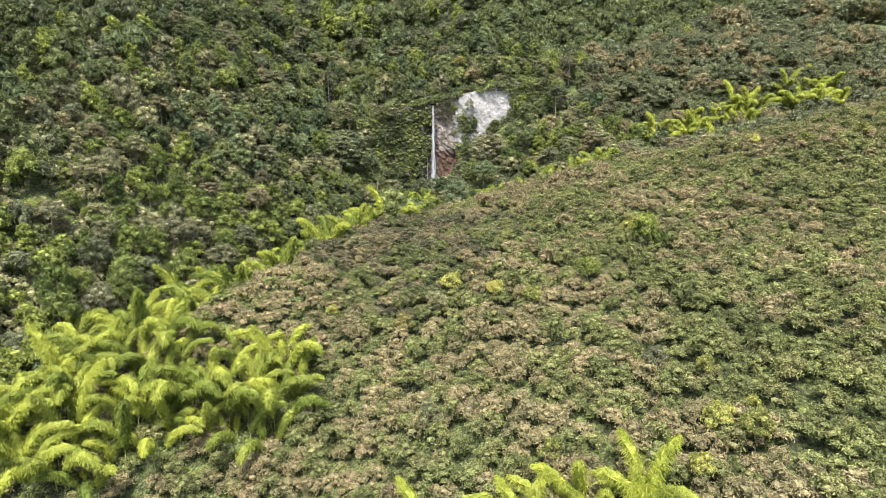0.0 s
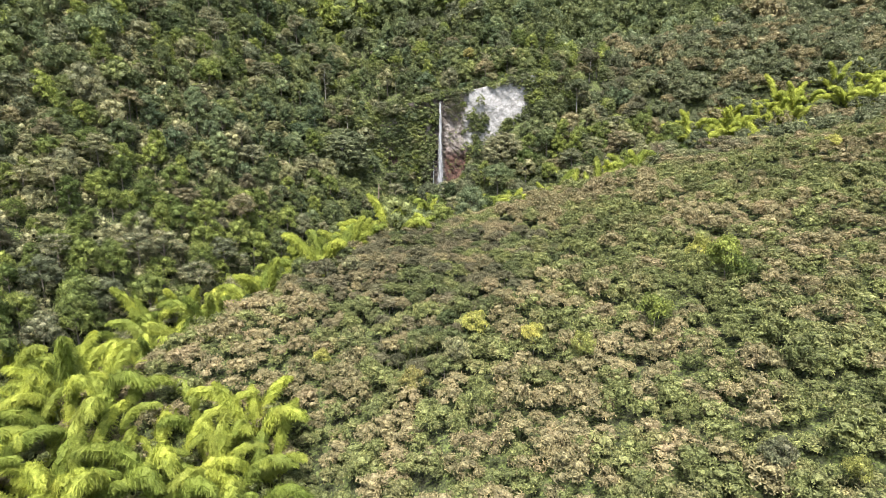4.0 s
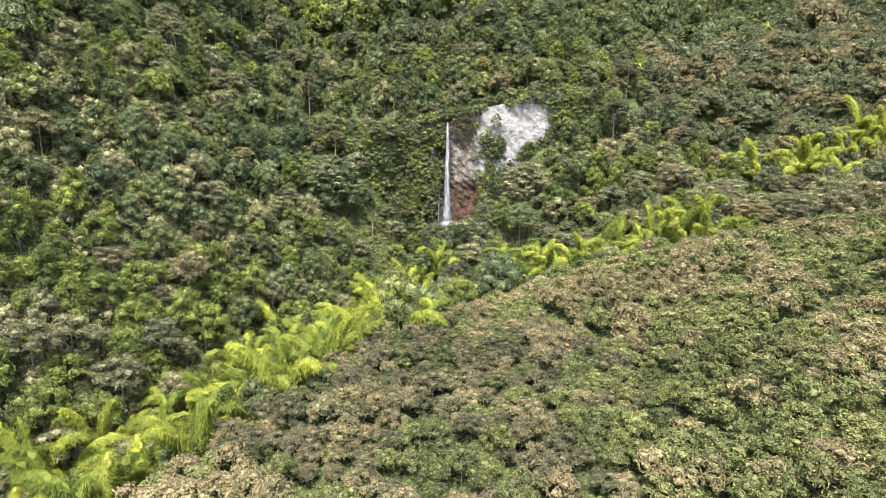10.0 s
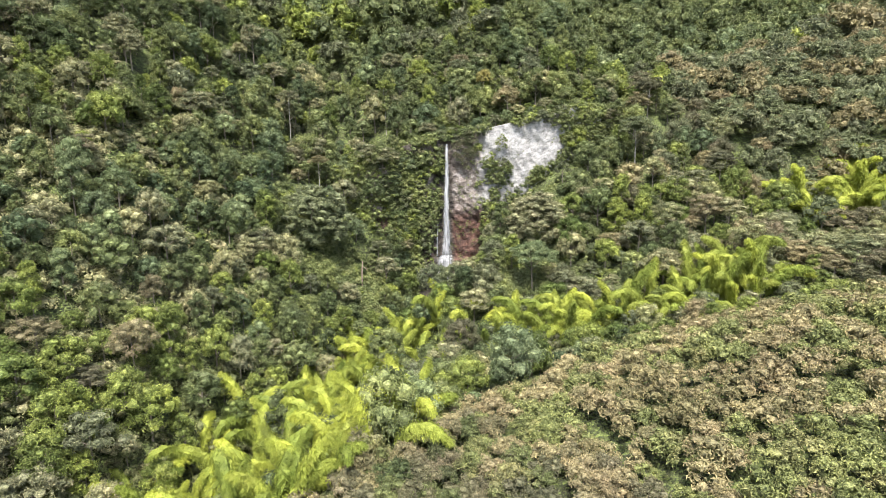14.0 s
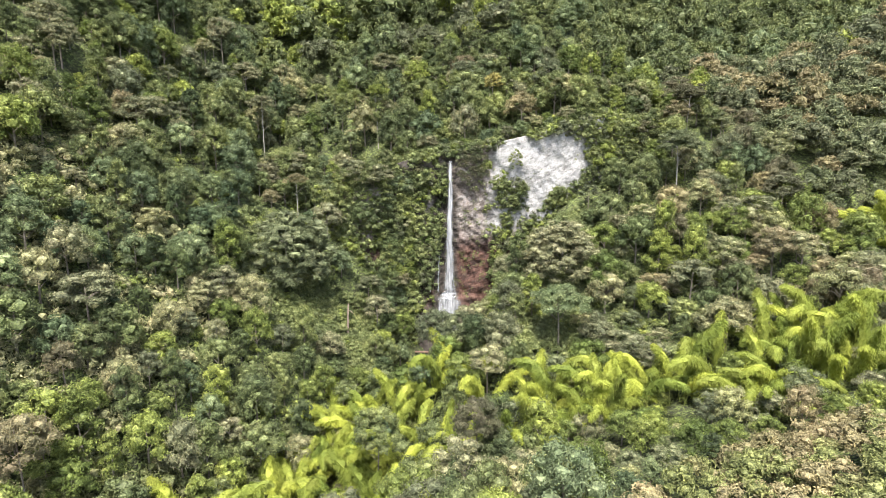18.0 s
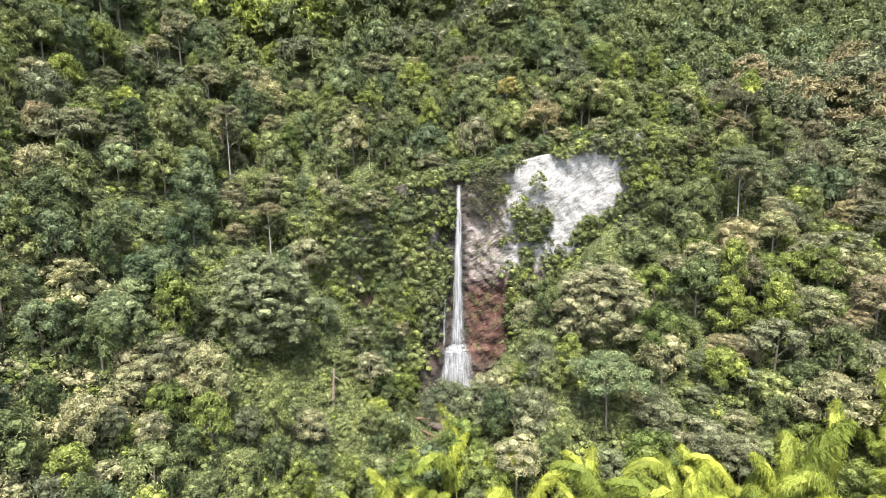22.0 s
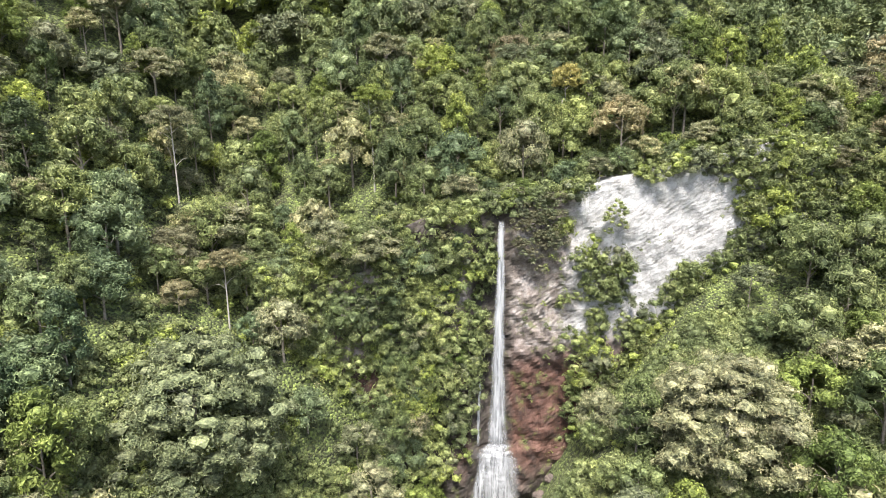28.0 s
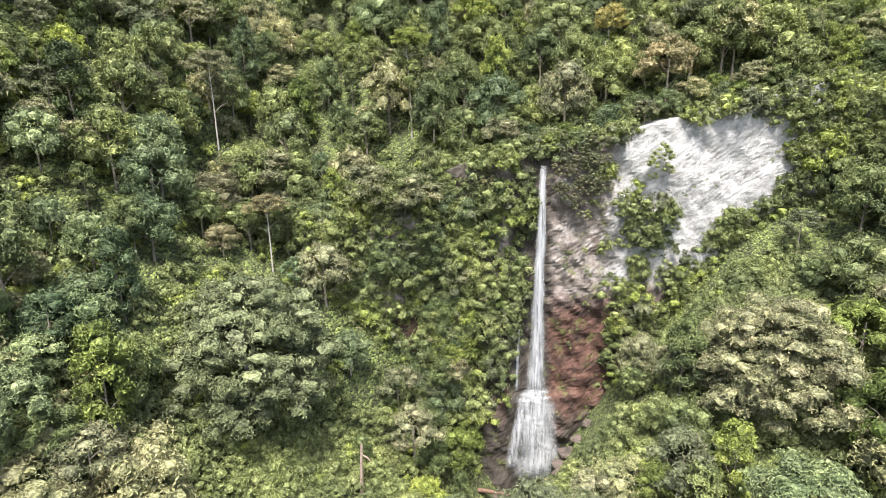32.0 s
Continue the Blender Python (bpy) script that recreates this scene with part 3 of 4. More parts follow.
far_rows = {}
for j in range(len(fx)):
    sp, kind, turn = str(species[j]), str(form[j]), rng.uniform(0, 6.283)
    if single[j]:
        plant({"layered": "spreading_tree", "slender": "slender_tree"}.get(kind, {"fresh": "bright_leaved_tree", "blue": "blue_green_tree", "olive": "grey_leaved_tree", "pale": "grey_leaved_tree", "brown": "brown_leaved_tree"}.get(sp, "broadleaf_tree")), kind, sp, fx[j], fy[j], fz[j], scale[j], stretch[j], turn, WORDS[sp], "tree", "forest trees round the waterfall")
    else:
        far_rows.setdefault(sp, []).append((kind, fx[j], fy[j], fz[j], scale[j], stretch[j], turn))
for sp, rows in far_rows.items():
    stuff("forest", sp, rows, "dense " + {"deep": "dark green", "fresh": "bright green", "olive": "grey-olive", "blue": "blue-green", "brown": "brownish", "pale": "pale olive"}[sp] + " tree crowns covering the mountain slope", "forest")

GIANT_SHAPE = {
    "dome": dict(lobes=300, tufts=24, leaf=0.32, wide=8.8, deep=9.5, lobe=1.4, low=-0.3, flat=0.5, ragged=0.3),
    "layered": dict(lobes=36, tufts=36, leaf=0.33, wide=4.6, deep=2.9, lobe=1.15, low=-0.2, flat=0.4, ragged=0.45),
    "round": dict(lobes=32, tufts=38, leaf=0.33, wide=4.4, deep=4.2, lobe=1.3, low=-0.5, flat=0.75),
}


def giant(n, x, y, top, reach, shape, sp, bark, words):
    z = float(lie(x, y))
    k = GIANT_SHAPE[shape]
    s = reach / k["wide"]
    base = top - z - k["deep"] * s
    root = tagged(new("emergent_tree"), words, "tree")
    root.location = (x, y, z)
    V, T = crown(900 + n, **k)
    c = part("crown", mesh_of("crown", V * s, [T], [LEAF[sp]]), root)
    c.location = (0, 0, base)
    V, F = trunk(950 + n, base + k["deep"] * s * 0.55, 0.1 + 0.022 * reach, 8, reach * (0.36 if shape == "dome" else 0.55))
    part("trunk", mesh_of("trunk", V, [F], [PALE_BARK if bark == "pale" else BARK], smooth=True), root, "pale slender trunk" if bark == "pale" else "")


for n, row in enumerate(GIANTS):
    giant(n, *row)


def bare_trunk(x, y, tall, lean, girth, mat, words):
    """A dead, broken trunk with a stub of a branch."""
    z = float(lie(x, y))
    pts = [(lean * s * s, 0.15 * math.sin(s * 5), -0.8 + (tall + 0.8) * s) for s in np.linspace(0, 1, 7)]
    V, F = tube(pts, np.linspace(girth, girth * 0.55, 7), 7)
    root = tagged(new("dead_trunk", mesh_of("dead_trunk", V, [F], [mat], smooth=True)), words, "dead tree")
    root.location = (x, y, z)
    p0 = np.array(pts[5])
    V, F = tube([p0, p0 + (0.8, -0.2, -0.3), p0 + (1.5, -0.3, -1.1)], [girth * 0.4, girth * 0.3, girth * 0.12], 5)
    part("branch_stub", mesh_of("branch_stub", V, [F], [mat], smooth=True), root)


bare_trunk(-28.6, 244.5, 9.5, 0.4, 0.34, DEAD, "broken reddish dead trunk standing in creepers")
bare_trunk(11.9, 283.0, 9.5, 0.2, 0.22, PALE_BARK, "pale bare dead trunk above the cliff")
bare_trunk(14.4, 284.0, 8.0, -0.2, 0.24, PALE_BARK, "pale broken dead trunk above the cliff")


def undergrowth():
    """Low leafy plants that fill the gaps under the trees round the fall."""
    r = np.random.RandomState(78)
    bunch = [crown(720 + i, lobes=4, tufts=11, leaf=0.22, wide=1.2, deep=0.9, lobe=0.55, low=-0.1, petals=3) for i in range(4)]
    for sp, count in (("deep", 1100), ("fresh", 650), ("scrub", 1100), ("olive", 1700)):
        x, y = r.uniform(-85, 66, count), r.uniform(200, 283, count)
        if sp == "olive":
            y = r.uniform(90, 235, count)
            x = np.interp(y, [90, 150, 235], [-112, -70, -50]) - r.uniform(0, 75, count)
        if sp == "scrub":
            s = r.uniform(0, 1, count)
            x, y = np.interp(s, [0, 0.45, 1], [-125, -78, -20]) + r.uniform(-26, 24, count), np.interp(s, [0, 0.45, 1], [40, 120, 212]) + r.uniform(-6, 6, count)
        for cx, cy, rx, ry, more in ((-44, 238, 15, 12, 400), (27, 234, 14, 11, 330), (27, 258, 12, 8, 320), (2, 242, 11, 21, 420), (38, 247, 12, 11, 320), (-29, 241, 12, 14, 620)):
            if sp == "deep":
                a, q = r.uniform(0, 6.283, more), np.sqrt(r.uniform(0, 1, more))
                x, y = np.r_[x, cx + rx * q * np.cos(a)], np.r_[y, cy + ry * q * np.sin(a)]
        clear = keep_clear(x, y)
        x, y = x[~clear], y[~clear]
        z = lie(x, y) + 0.5
        Vs, Ts, n = [], [], 0
        for px, py, pz in zip(x, y, z):
            V, T = bunch[r.randint(4)]
            q = r.uniform(0.9, 2.0) * (1.5 if sp in ("scrub", "olive") else 1)
            Vs.append(placed(V, np.array([px, py, pz]), r.uniform(0, 6.283), (q, q)))
            Ts.append(T + n)
            n += len(V)
        tagged(new("undergrowth", mesh_of("undergrowth", np.concatenate(Vs), [np.concatenate(Ts)], [LEAF[sp]])), {"deep": "dark", "fresh": "bright", "scrub": "brownish", "olive": "olive"}[sp] + " green creepers and ferns between the trees", "undergrowth", kind="stuff")


undergrowth()

# -- the spur's shrubs
sx, sy = jittered(-100, 220, -12, 220, 3.05)
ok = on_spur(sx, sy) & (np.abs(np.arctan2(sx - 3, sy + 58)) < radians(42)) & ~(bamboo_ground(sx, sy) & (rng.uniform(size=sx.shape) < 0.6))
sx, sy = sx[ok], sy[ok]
sz = lie(sx, sy)
t_ = 0.1 + wave(sx, sy, 34, 21) + rng.normal(size=sx.shape) * 0.8 - 0.5 * np.clip((sx + 0.5 * (100 - sy)) / 80, -0.6, 1)
ssp = np.where(t_ > 0.02, "brown", "scrub")
near_path = np.abs(sx + 2) + np.abs(sy - 112) * 0.8
single = np.zeros(len(sx), bool)
single[np.argsort(near_path)[:300]] = True
far_rows = {}
for j in range(len(sx)):
    sp, turn, s = str(ssp[j]), rng.uniform(0, 6.283), rng.uniform(0.75, 1.25)
    h = s * rng.uniform(0.8, 1.25)
    if single[j]:
        lab = "brownish olive shrub with layered dry branches on the spur" if sp == "brown" else WORDS[sp]
        plant("shrub", "scrub", sp, sx[j], sy[j], sz[j], s, h, turn, lab, "shrub", "shrubs on the spur")
    else:
        far_rows.setdefault(sp, []).append(("scrub", sx[j], sy[j], sz[j], s, h, turn))
for sp, rows in far_rows.items():
    stuff("shrubland", sp, rows, ("brownish olive" if sp == "brown" else "green") + " shrubs covering the spur", "shrubland")

# -- small yellow-flushed trees that stand out among the shrubs
for x, y, q, sp in [(44.6, 42.0, 0.8, "yellow"), (49.1, 47.6, 0.6, "yellow"), (40.8, 30.1, 1.1, "yellow"), (45.0, 27.4, 1.1, "yellow"), (47.6, 33.3, 0.6, "yellow"), (18.9, 32.1, 0.8, "yellow"), (36.1, 23.5, 0.9, "yellow"), (48.0, 91.0, 1.1, "yellow"), (114.5, 113.3, 1, "yellow"), (102.8, 118.0, 1, "yellow"), (93.1, 125.8, 0.9, "yellow"), (5.8, 81.0, 1.2, "yellow"), (-4.4, 72.3, 1, "orange"), (50.0, 80.8, 1.2, "fresh"), (68.9, 41.1, 0.7, "yellow"), (-21.5, 85.0, 0.8, "yellow"), (22.0, 70.2, 1, "yellow"), (33.8, 74.0, 1.2, "fresh"), (15.0, 75.8, 1, "yellow"), (48.4, 82.5, 1.7, "fresh"), (2.6, 74.9, 1.1, "olive"), (-19.9, 112.1, 1, "olive"), (1.5, 43.3, 1, "pale"), (38.1, 45.8, 1, "olive")]:
    lab = {"yellow": WORDS["yellow"], "orange": "small tree with rusty orange flush of leaves among shrubs", "fresh": "bright yellow-green small tree among brownish shrubs", "olive": "pale olive small tree among brownish shrubs", "pale": "pale grey-green small tree among brownish shrubs"}[sp]
    plant("small_tree", "scrub", sp, x, y, float(lie(x, y)) + 0.8, q, q * 1.5, rng.uniform(0, 6.283), lab, "tree", "yellow-flushed trees on the spur")

# -- bamboo


def plume(seed, tall, bend, blades):
    """One culm that arches over, and the foxtail of fine hanging leaves along its upper part."""
    r = np.random.RandomState(seed)
    s = np.linspace(0, 1, 18)
    lean = radians(bend) * (0.06 + 0.94 * s ** 2.0)
    step = tall / 17
    path = np.stack([np.cumsum(np.sin(lean)) * step, 0.03 * tall * np.sin(s * 3) * r.uniform(-1, 1), np.cumsum(np.cos(lean)) * step - step - 1], -1)
    stem = tube(path, np.linspace(0.085, 0.02, 18), 5)

    def girth(k):
        """Widest above the middle, drawn out to the tip."""
        u = np.clip((k - 0.3) / 0.7, 0, 1)
        return 1.75 * u ** 0.45 * (1 - u) ** 0.42 + 0.06

    k = r.uniform(0.32, 1.0, blades) ** 0.85
    at = np.stack([np.interp(k, s, path[:, c]) for c in range(3)], -1)
    off = unit(r.normal(size=(blades, 3)))
    off[:, 2] = off[:, 2] * 0.7 - 0.12
    at = at + off * (girth(k) * r.uniform(0.45, 1.1, blades))[:, None]
    hang = unit(off * 0.6 + np.array([0.45, 0, -0.8]) + r.normal(size=(blades, 3)) * 0.2)
    side = unit(np.cross(hang, unit(off + r.normal(size=(blades, 3)) * 0.4)))
    ln, wd = r.uniform(0.26, 0.55, (blades, 1)), r.uniform(0.03, 0.055, (blades, 1))
    V = np.stack([at - hang * ln * 0.5 + side * wd, at - hang * ln * 0.5 - side * wd, at + hang * ln * 0.5], 1).reshape(-1, 3)
    Q = np.arange(blades * 3).reshape(-1, 3)
    core_s = np.linspace(0.31, 1.0, 13)
    cp = np.stack([np.interp(core_s, s, path[:, c]) for c in range(3)], -1)
    cv, cf = tube(cp, girth(core_s) * 0.5, 8)
    cv = cv + r.normal(size=cv.shape) * 0.12
    return stem, (np.concatenate([V, cv]), Q, cf + len(V))


PLUMES, PLUME_RAW = [], []
for i, (tall, bend) in enumerate([(9, 95), (10, 120), (9, 140), (11, 105), (9.5, 130), (8.5, 70), (10.5, 45)]):
    (sv, sf), raw = plume(500 + i, tall, bend, 1600)
    PLUME_RAW.append(raw)
    PLUMES.append((mesh_of("culm", sv, [sf], [CULM], smooth=True), mesh_of("plume", raw[0], [raw[1], raw[2]], [LEAF["bamboo"]])))


def bamboo_clump(x, y, z, culms, s):
    root = tagged(new("bamboo_clump"), "yellow-green giant bamboo clump with arching feathery plumes", "bamboo", "bamboo clumps in the valley")
    root.matrix_world = Matrix.Translation((x, y, z)) @ Matrix.Rotation(rng.uniform(0, 6.283), 4, "Z")
    for k in range(culms):
        a, q = k * 2.4 + rng.uniform(-0.4, 0.4), rng.uniform(0.8, 1.15) * s
        culm, leafy = PLUMES[int(rng.randint(7))]
        stem = part("culm", culm, root)
        stem.matrix_basis = Matrix.Translation((math.cos(a) * 1.4, math.sin(a) * 1.4, 0)) @ Matrix.Rotation(a, 4, "Z") @ Matrix.Scale(q, 4)
        part("plume", leafy, stem, "feathery yellow-green foliage")
    return root


bx, by = jittered(-130, 200, 5, 262, 5.0)
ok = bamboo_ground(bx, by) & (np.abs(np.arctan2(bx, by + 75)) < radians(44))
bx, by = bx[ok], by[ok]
bz = lie(bx, by)
chosen = rng.uniform(size=len(bx)) < np.where(by < 100, 0.95, np.where(bx > 96, 0.5, 0.72))
bx, by, bz = bx[chosen], by[chosen], bz[chosen]
rank = np.argsort(np.argsort(np.hypot(bx + 12, (by - 175) * 0.8)))
Vs, Ts, Qs, n = [], [], [], 0
for x, y, z, k in zip(bx, by, bz, rank):
    culms, q = int(rng.randint(3, 6)), rng.uniform(1.2, 1.6) * (0.85 if y < 35 else 1.0 if y < 96 else 1.1)
    if k < 230:
        bamboo_clump(x, y, z, culms, q)
        continue
    for c in range(culms):
        V, T, Q = PLUME_RAW[int(rng.randint(7))]
        V = placed(V, np.array([x, y, z]), c * 2.4 + rng.uniform(-0.4, 0.4), (q, q))
        Vs.append(V)
        Ts.append(T + n)
        Qs.append(Q + n)
        n += len(V)
tagged(new("bamboo_grove", mesh_of("bamboo_grove", np.concatenate(Vs), [np.concatenate(Ts), np.concatenate(Qs)], [LEAF["bamboo"]])), "yellow-green bamboo grove with feathery plumes further off", "bamboo", kind="stuff")

# ---- cliff and waterfall ----


SCAR = [(9, 112), (12, 114.5), (15.5, 116.5), (16.5, 119.5), (18.5, 119.5), (19.5, 118.4), (23, 118.4), (27, 117.9), (32, 118.6), (33.6, 120.4), (38, 120.8), (39.6, 116.5), (39.8, 111), (38, 106), (34.5, 102.8), (29.5, 102.4), (28.5, 98), (26.8, 94), (21, 94.5), (20.6, 100), (22.5, 103.8), (18.5, 104.6), (16.6, 108), (12.5, 108), (10.5, 110)]
STRIP = [(1.2, 112), (4.5, 114), (7.5, 112), (9.5, 106), (10.5, 92), (12.3, 84), (12.3, 74), (10.5, 61), (6, 54), (-10.5, 52), (-10.5, 61), (-8, 69), (-4.8, 80), (-3.2, 90), (-2.6, 100), (-1.8, 112)]


def inside(x, z, outline):
    hit = np.zeros(x.shape, bool)
    for (ax, az), (bx_, bz_) in zip(outline, outline[1:] + outline[:1]):
        cross = (az > z) != (bz_ > z)
        at = ax + (z - az) * (bx_ - ax) / (bz_ - az if bz_ != az else 1e-9)
        hit ^= cross & (x < at)
    return hit


CX, CZ = np.meshgrid(np.arange(-40, 60.1, 0.5), np.arange(44, 136, 0.5))
ROUGH = np.zeros_like(CX)
for (i, j), _ in np.ndenumerate(CX):
    p_ = Vector((CX[i, j] * 0.11 + CZ[i, j] * 0.04, CZ[i, j] * 0.08, 2.0))
    ROUGH[i, j] = noise.fractal(p_, 0.9, 2.1, 6) * 1.7 + noise.fractal(p_ * 4.7, 0.8, 2.2, 3) * 0.4


def cliff_front():
    Y = 267.3 - ROUGH * (1 - 0.5 * np.clip((CX - 10) / 4, 0, 1)) + 0.04 * (CZ - 85) + 1.2 * np.clip((CX - 14) / 20, 0, 1) - 0.12 * np.clip(-8 - CX, 0, 40)
    # rounded buttress left of the fall, and the ledge on which the water breaks
    Y = Y - 1.1 * np.clip((71.8 - CZ) / 1.2, 0, 1) * np.clip((9 - CX) / 3, 0, 1) - 1.6 * np.exp(-((CX + 7) / 4) ** 2)
    lid = lie(CX, np.full_like(CX, 275.5)) + 0.6
    Y = Y + np.clip(CZ - lid, 0, 14)
    return CX, Y, np.minimum(CZ, lid)


FACE_X, FACE_Y, FACE_Z = cliff_front()
n_, m_ = FACE_X.shape
id_ = np.arange(n_ * m_).reshape(n_, m_)
face_q = np.stack([id_[:-1, :-1], id_[:-1, 1:], id_[1:, 1:], id_[1:, :-1]], -1).reshape(-1, 4)
cliff = new("cliff", mesh_of("cliff", np.stack([FACE_X, FACE_Y, FACE_Z], -1).reshape(-1, 3), [face_q], [CLIFF]))
tagged(cliff, "bare rock cliff, pale on the scar, reddish brown and wet beside the waterfall", "cliff", kind="structure")


def bare_earth(x, z):
    """Small landslips of reddish earth on the wooded cliff."""
    return np.hypot((x + 28.4) / 2.6, (z - 94.5) / 3.4) < 1 or np.hypot((x + 32.6) / 1.6, (z - 107.5) / 2.6) < 1


def cliff_plants():
    """Shrubs, ferns and creepers that cling to the cliff wherever it is not bare."""
    r = np.random.RandomState(77)
    bunch = [crown(700 + i, lobes=5, tufts=14, leaf=0.18, wide=1.0, deep=1.0, lobe=0.5, low=-0.6, petals=3) for i in range(4)]
    rows = {"deep": [], "fresh": [], "olive": [], "brown": []}
    for _ in range(4200):
        i, j = r.randint(n_ - 1), r.randint(m_ - 1)
        x, y, z = FACE_X[i, j], FACE_Y[i, j], FACE_Z[i, j]
        ex, ez = x + r.normal() * 0.5, z + r.normal() * 0.5
        if inside(np.array(ex), np.array(ez), SCAR) or inside(np.array(ex), np.array(ez), STRIP) or CZ[i, j] > z + 9:
            continue
        if bare_earth(x, z):
            continue
        if x < -7 and r.uniform() < 0.3 or x > -9 and x < 3 and z < 54 or 11 < x < 21 and 84 < z < 108 and r.uniform() < 0.55:
            continue
        sp = "fresh" if r.uniform() < (0.1 if x < 0 else 0.08 if x < 22 else 0.16) else "deep" if r.uniform() < 0.85 else "olive"
        rows[sp].append((x, y - 0.3, z, r.uniform(1.1, 2.6), r.uniform(0, 6.283), r.randint(4)))
    for _ in range(64):
        x, z = r.uniform(-2, 12), r.uniform(58, 113)
        if abs(x + 1.0) > 2.6:
            rows["fresh" if r.uniform() < 0.3 else "deep"].append((x, 266.6, z, r.uniform(0.2, 0.6), r.uniform(0, 6.283), r.randint(4)))
    for x, z, s_ in ((18.6, 112.8, 1.5), (17.4, 110.6, 1.4), (19.6, 111.4, 1.1), (20, 102.2, 1.6), (18, 101, 1.6), (15, 103, 1.8), (17.5, 98.5, 1.7), (14, 100, 1.2), (30.2, 102.1, 1.3), (32.5, 103, 1.0), (28.8, 119.6, 0.7), (23, 106.5, 0.35), (27.5, 109, 0.35), (36, 113.5, 0.5), (12.6, 106.5, 1.0)):
        for k in range(3):
            rows["deep"].append((x + r.normal() * 0.7, 266.8, z + r.normal() * 0.7, s_ * r.uniform(0.6, 1), r.uniform(0, 6.283), r.randint(4)))
    for _ in range(110):
        x, z = r.normal(6.0, 2.3), r.normal(110.5, 2.6)
        rows["brown" if r.uniform() < 0.7 else "olive"].append((x, 266.4, z, r.uniform(0.4, 0.9), r.uniform(0, 6.283), r.randint(4)))
    for sp, some in rows.items():
        Vs, Ts, n = [], [], 0
        for x, y, z, s_, turn, k in some:
            V, T = bunch[k]
            Vs.append(placed(V, np.array([x, y, z]), turn, (s_, s_)))
            Ts.append(T + n)
            n += len(V)
        tagged(new("cliff_plants", mesh_of("cliff_plants", np.concatenate(Vs), [np.concatenate(Ts)], [LEAF[sp]])), {"deep": "dark green", "fresh": "bright green", "olive": "olive", "brown": "dry brown"}[sp] + " shrubs and ferns clinging to the cliff", "shrub", kind="stuff")


cliff_plants()


def cliff_trees():
    """Small trees rooted on ledges of the cliff."""
    r = np.random.RandomState(79)
    spots = [(r.uniform(-37, -7.5), r.uniform(64, 108)) for _ in range(120)] + [(r.uniform(13, 20), r.uniform(72, 92)) for _ in range(12)] + [(r.uniform(19, 46), r.uniform(76, 85)) for _ in range(20)] + [(r.uniform(-8, 44), 200) for _ in range(26)]
    for x, z in spots:
        if z < 74 and x > -15 and x < 0 or bare_earth(x, z - 4):
            continue
        j = int(np.clip((x + 40) / 0.5, 0, m_ - 1))
        i = int(np.clip((z - 44) / 0.5, 0, n_ - 1))
        if z > 150:
            i = int(np.argmax(FACE_Z[:, j] < CZ[:, j] - 0.2)) - 1
        x0, y0, z0 = FACE_X[i, j], FACE_Y[i, j], FACE_Z[i, j]
        u = r.uniform()
        sp = "fresh" if u < 0.2 else "blue" if u < 0.4 else "olive" if u < 0.55 else "deep"
        kind = "layered" if sp == "olive" else "round" if r.uniform() < 0.6 else "slender"
        q = r.uniform(0.7, 1.45) if x < -10 and z < 150 else r.uniform(0.55, 0.95)
        plant("cliff_tree", kind, sp, x0, y0 + (2.6 if z > 150 else 0.4), z0 - 1.5, q, q, r.uniform(0, 6.283), {"fresh": "bright green", "blue": "blue-green", "olive": "grey-olive", "deep": "dark green"}[sp] + " small tree rooted on a cliff ledge", "tree", "trees on the cliff")


cliff_trees()


def water_material():
    """Streaky falling water, thin and see-through towards the edges of each sheet."""
    m, nt, p, out = mat_base("white_water")
    mp = nt.nodes.new("ShaderNodeMapping")
    mp.inputs["Scale"].default_value = (2.2, 2.2, 0.12)
    nt.links.new(world_pos(nt), mp.inputs["Vector"])
    f = noise_fac(nt, 1.0, 6.0, 0.65, mp.outputs[0])
    nt.links.new(ramp(nt, f, [(0.34, (0.17, 0.178, 0.19)), (0.62, (0.42, 0.43, 0.445))]), p.inputs["Base Color"])
    p.inputs["Roughness"].default_value = 0.5
    uv = nt.nodes.new("ShaderNodeUVMap")
    uv.uv_map = "across"
    sep = nt.nodes.new("ShaderNodeSeparateXYZ")
    nt.links.new(uv.outputs[0], sep.inputs[0])
    edge = ramp(nt, sep.outputs["X"], [(0.0, (0, 0, 0)), (0.3, (0.75,) * 3), (0.5, (1, 1, 1)), (0.7, (0.75,) * 3), (1.0, (0, 0, 0))])
    body = ramp(nt, f, [(0.26, (0.3,) * 3), (0.48, (1, 1, 1))])
    ends = ramp(nt, sep.outputs["Y"], [(0.0, (0.3,) * 3), (0.04, (1, 1, 1)), (0.9, (1, 1, 1)), (1.0, (0.15,) * 3)])
    shape = mixc(nt, 1.0, edge, body, "MULTIPLY")
    nt.links.new(mixc(nt, 1.0, shape, ends, "MULTIPLY"), p.inputs["Alpha"])
    return m


WATER = water_material()
fall = tagged(new("waterfall"), "tall thin white waterfall dropping down the cliff onto a ledge", "waterfall")


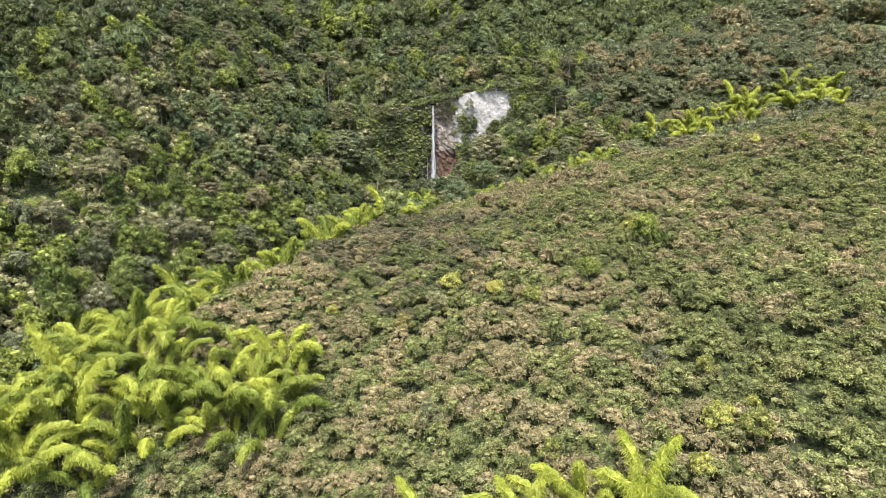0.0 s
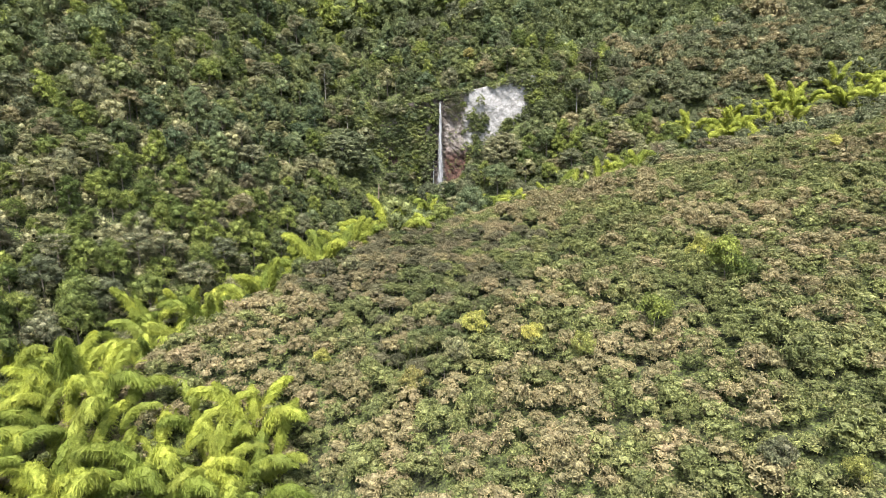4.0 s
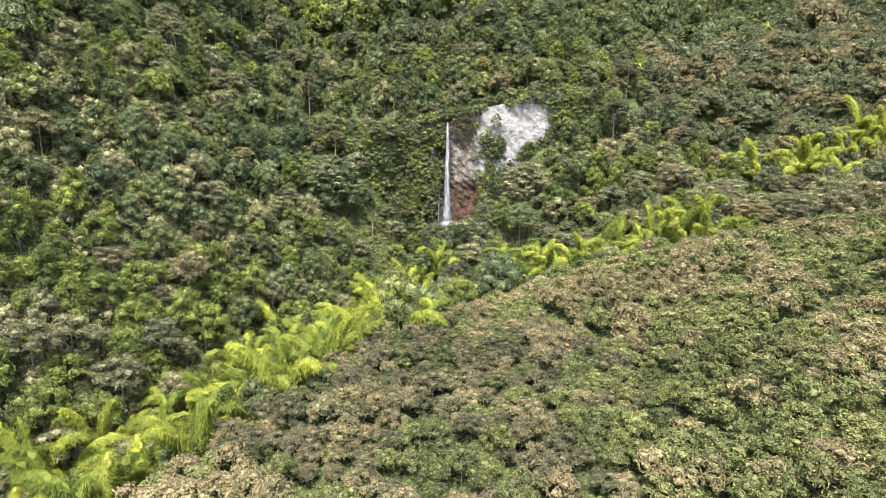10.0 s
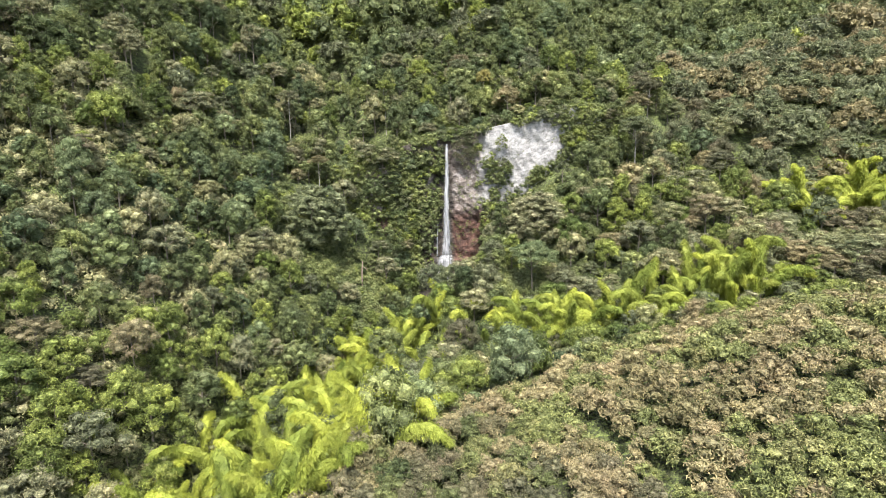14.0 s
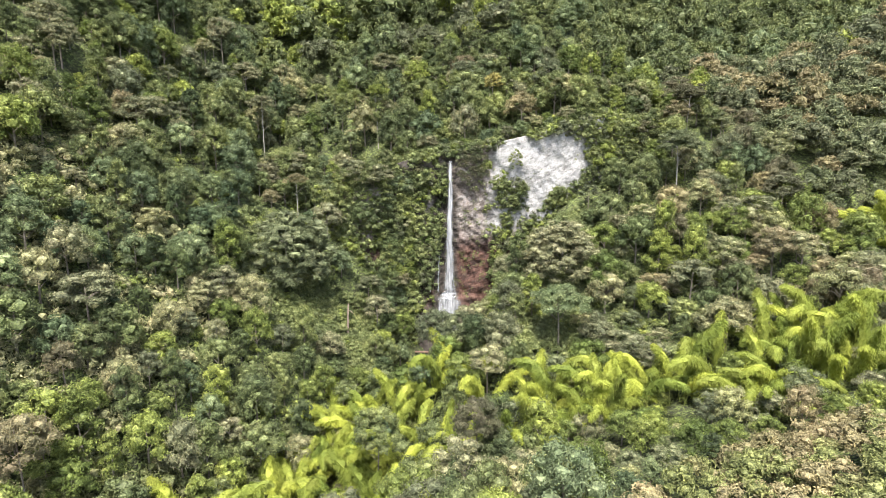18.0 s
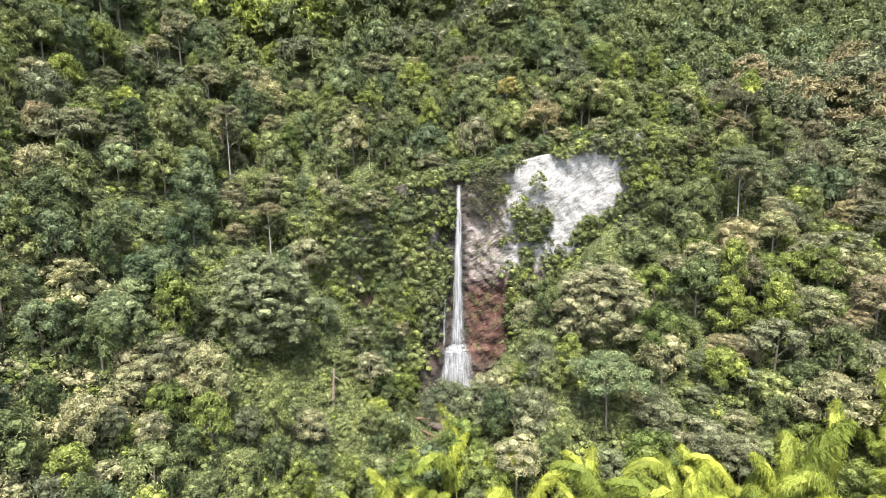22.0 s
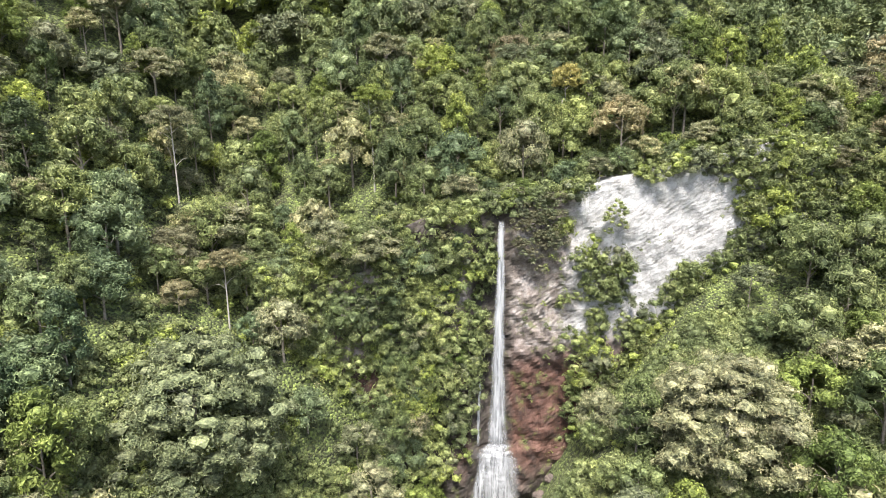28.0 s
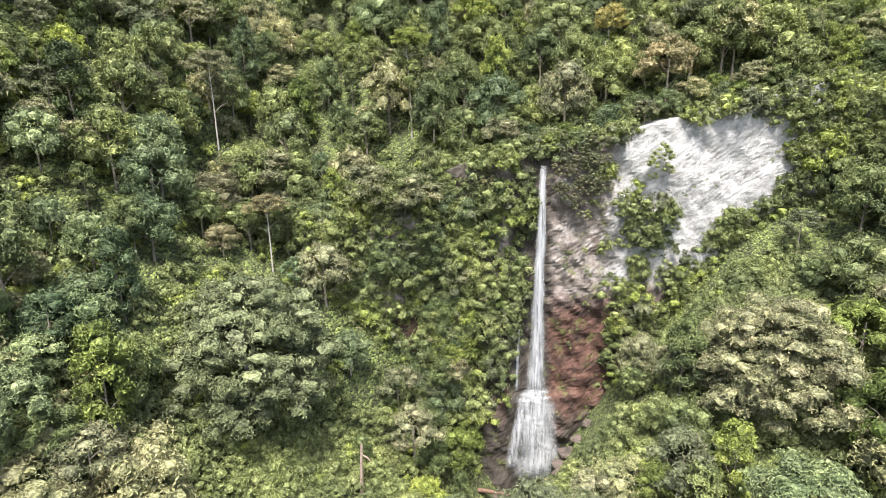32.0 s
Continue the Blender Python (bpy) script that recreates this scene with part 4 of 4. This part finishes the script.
def veil(name, line, bulge, seed, back=0.0, label=""):
    """A sheet of falling water along (x, y, z, width) stations, bowed towards the valley."""
    r = np.random.RandomState(seed)
    line = np.array(line, float)
    n, m = 60, 13
    s, at = np.linspace(0, 1, n), np.linspace(0, 1, len(line))
    c = np.stack([np.interp(s, at, line[:, k]) for k in range(4)], -1)
    u = np.linspace(-1, 1, m)
    sway = np.interp(s, np.linspace(0, 1, 14), r.normal(size=14)) * 0.05 * c[:, 3]
    X = (c[:, 0] + sway)[:, None] + u * c[:, 3:4] / 2
    Y = (c[:, 1] + back)[:, None] - bulge * (1 - u * u) * (0.4 + 0.6 * s[:, None]) + 0.05 * r.normal(size=(n, m))
    Z = np.repeat(c[:, 2:3], m, 1)
    i_ = np.arange(n * m).reshape(n, m)
    Q = np.stack([i_[:-1, :-1], i_[1:, :-1], i_[1:, 1:], i_[:-1, 1:]], -1).reshape(-1, 4)
    me = mesh_of(name, np.stack([X, Y, Z], -1).reshape(-1, 3), [Q], [WATER], smooth=True)
    lay = me.uv_layers.new(name="across")
    U = np.repeat(((u + 1) / 2)[None], n, 0).ravel()
    S = np.repeat(s[:, None], m, 1).ravel()
    lay.data.foreach_set("uv", np.stack([U[Q.ravel()], S[Q.ravel()]], -1).astype(np.float32).ravel())
    return part(name, me, fall, label)


UPPER = [(-0.85, 265.6, 111.4, 1.1), (-0.75, 265.2, 101, 1.6), (-0.95, 264.9, 89, 2.1), (-0.9, 264.7, 78, 2.9), (-0.8, 264.4, 71.5, 3.9)]
veil("upper_stream", UPPER, 0.5, 1)
veil("upper_stream", UPPER, 0.2, 7, 0.45)
LOWER = [(-1.0, 263.8, 72.9, 4.4), (-1.1, 263.2, 71.0, 6.2), (-0.8, 262.8, 66, 7.2), (-0.5, 262.3, 56.5, 8.6)]
veil("lower_stream", LOWER, 0.7, 2)
veil("lower_stream", LOWER, 0.3, 8, 0.4)
veil("side_veil", [(-2.8, 263.4, 71.6, 2.2), (-4.0, 262.6, 66, 2.2), (-5.3, 262.2, 58.6, 2.4)], 0.3, 3)
veil("trickle", [(-4.0, 265.0, 84, 0.5), (-4.2, 264.7, 78, 0.7), (-4.3, 264.3, 72.5, 0.9)], 0.1, 5)
veil("trickle", [(-6.4, 264.8, 80, 0.4), (-6.5, 264.4, 76, 0.5), (-6.6, 264.0, 72.5, 0.6)], 0.1, 6)

# boulders and driftwood at the foot of the fall


def boulder(seed, x, y, size):
    r = np.random.RandomState(seed)
    bm = bmesh.new()
    bmesh.ops.create_icosphere(bm, subdivisions=3, radius=1)
    off = Vector(r.uniform(-50, 50, 3))
    for v in bm.verts:
        k = 1 + 0.35 * noise.fractal(v.co * 1.1 + off, 0.9, 2.1, 4)
        v.co = Vector((v.co.x * size * 1.2, v.co.y * size, v.co.z * size * 0.75)) * k
    me = bpy.data.meshes.new("boulder")
    bm.to_mesh(me)
    bm.free()
    me.materials.append(WET_STONE)
    ob = tagged(new("boulder", me), "dark wet boulder at the foot of the waterfall", "rock", "boulders at the plunge pool")
    ob.location = (x, y, float(lie(x, y)) + size * 0.25)
    return ob


WET_STONE = rock_material("wet_stone", [(0.3, (0.03, 0.026, 0.022)), (0.7, (0.13, 0.1, 0.085))], 0.8, 0.3)
for k, (x, y, q) in enumerate([(-6, 260.5, 1.3), (-4.6, 259, 0.8), (3.2, 261, 1.2), (4.8, 262.3, 1.5), (2.4, 258.8, 0.7), (6.6, 263, 1.1), (-7.6, 261.6, 1.0), (0.8, 258.4, 0.9), (-2.2, 257.8, 0.7), (8.6, 264.4, 0.9)]):
    boulder(1000 + k, x, y, q)


def fallen_log(x, y, length, turn, rise, girth):
    V, F = tube([(0, 0, 0), (length * 0.5, 0.12, rise * 0.5 + 0.1), (length, 0, rise)], [girth, girth * 0.85, girth * 0.6], 7)
    ob = tagged(new("fallen_log", mesh_of("fallen_log", V, [F], [DRIFT], smooth=True)), "reddish brown fallen log on the bank below the fall", "log", "driftwood below the fall")
    ob.matrix_world = Matrix.Translation((x, y, float(lie(x, y)) + girth * 0.6)) @ Matrix.Rotation(turn, 4, "Z")


for x, y, ln, turn, rise, g in [(-11, 259.5, 6.5, -0.35, 0.4, 0.4), (-9.6, 257.6, 5.0, -0.9, 0.2, 0.3), (-8.2, 256.2, 4.2, -1.15, -0.2, 0.26), (-7.2, 256.8, 3.4, 0.4, 0.3, 0.18), (4.0, 258.6, 3.0, 0.5, 0.8, 0.12)]:
    fallen_log(x, y, ln, turn, rise, g)
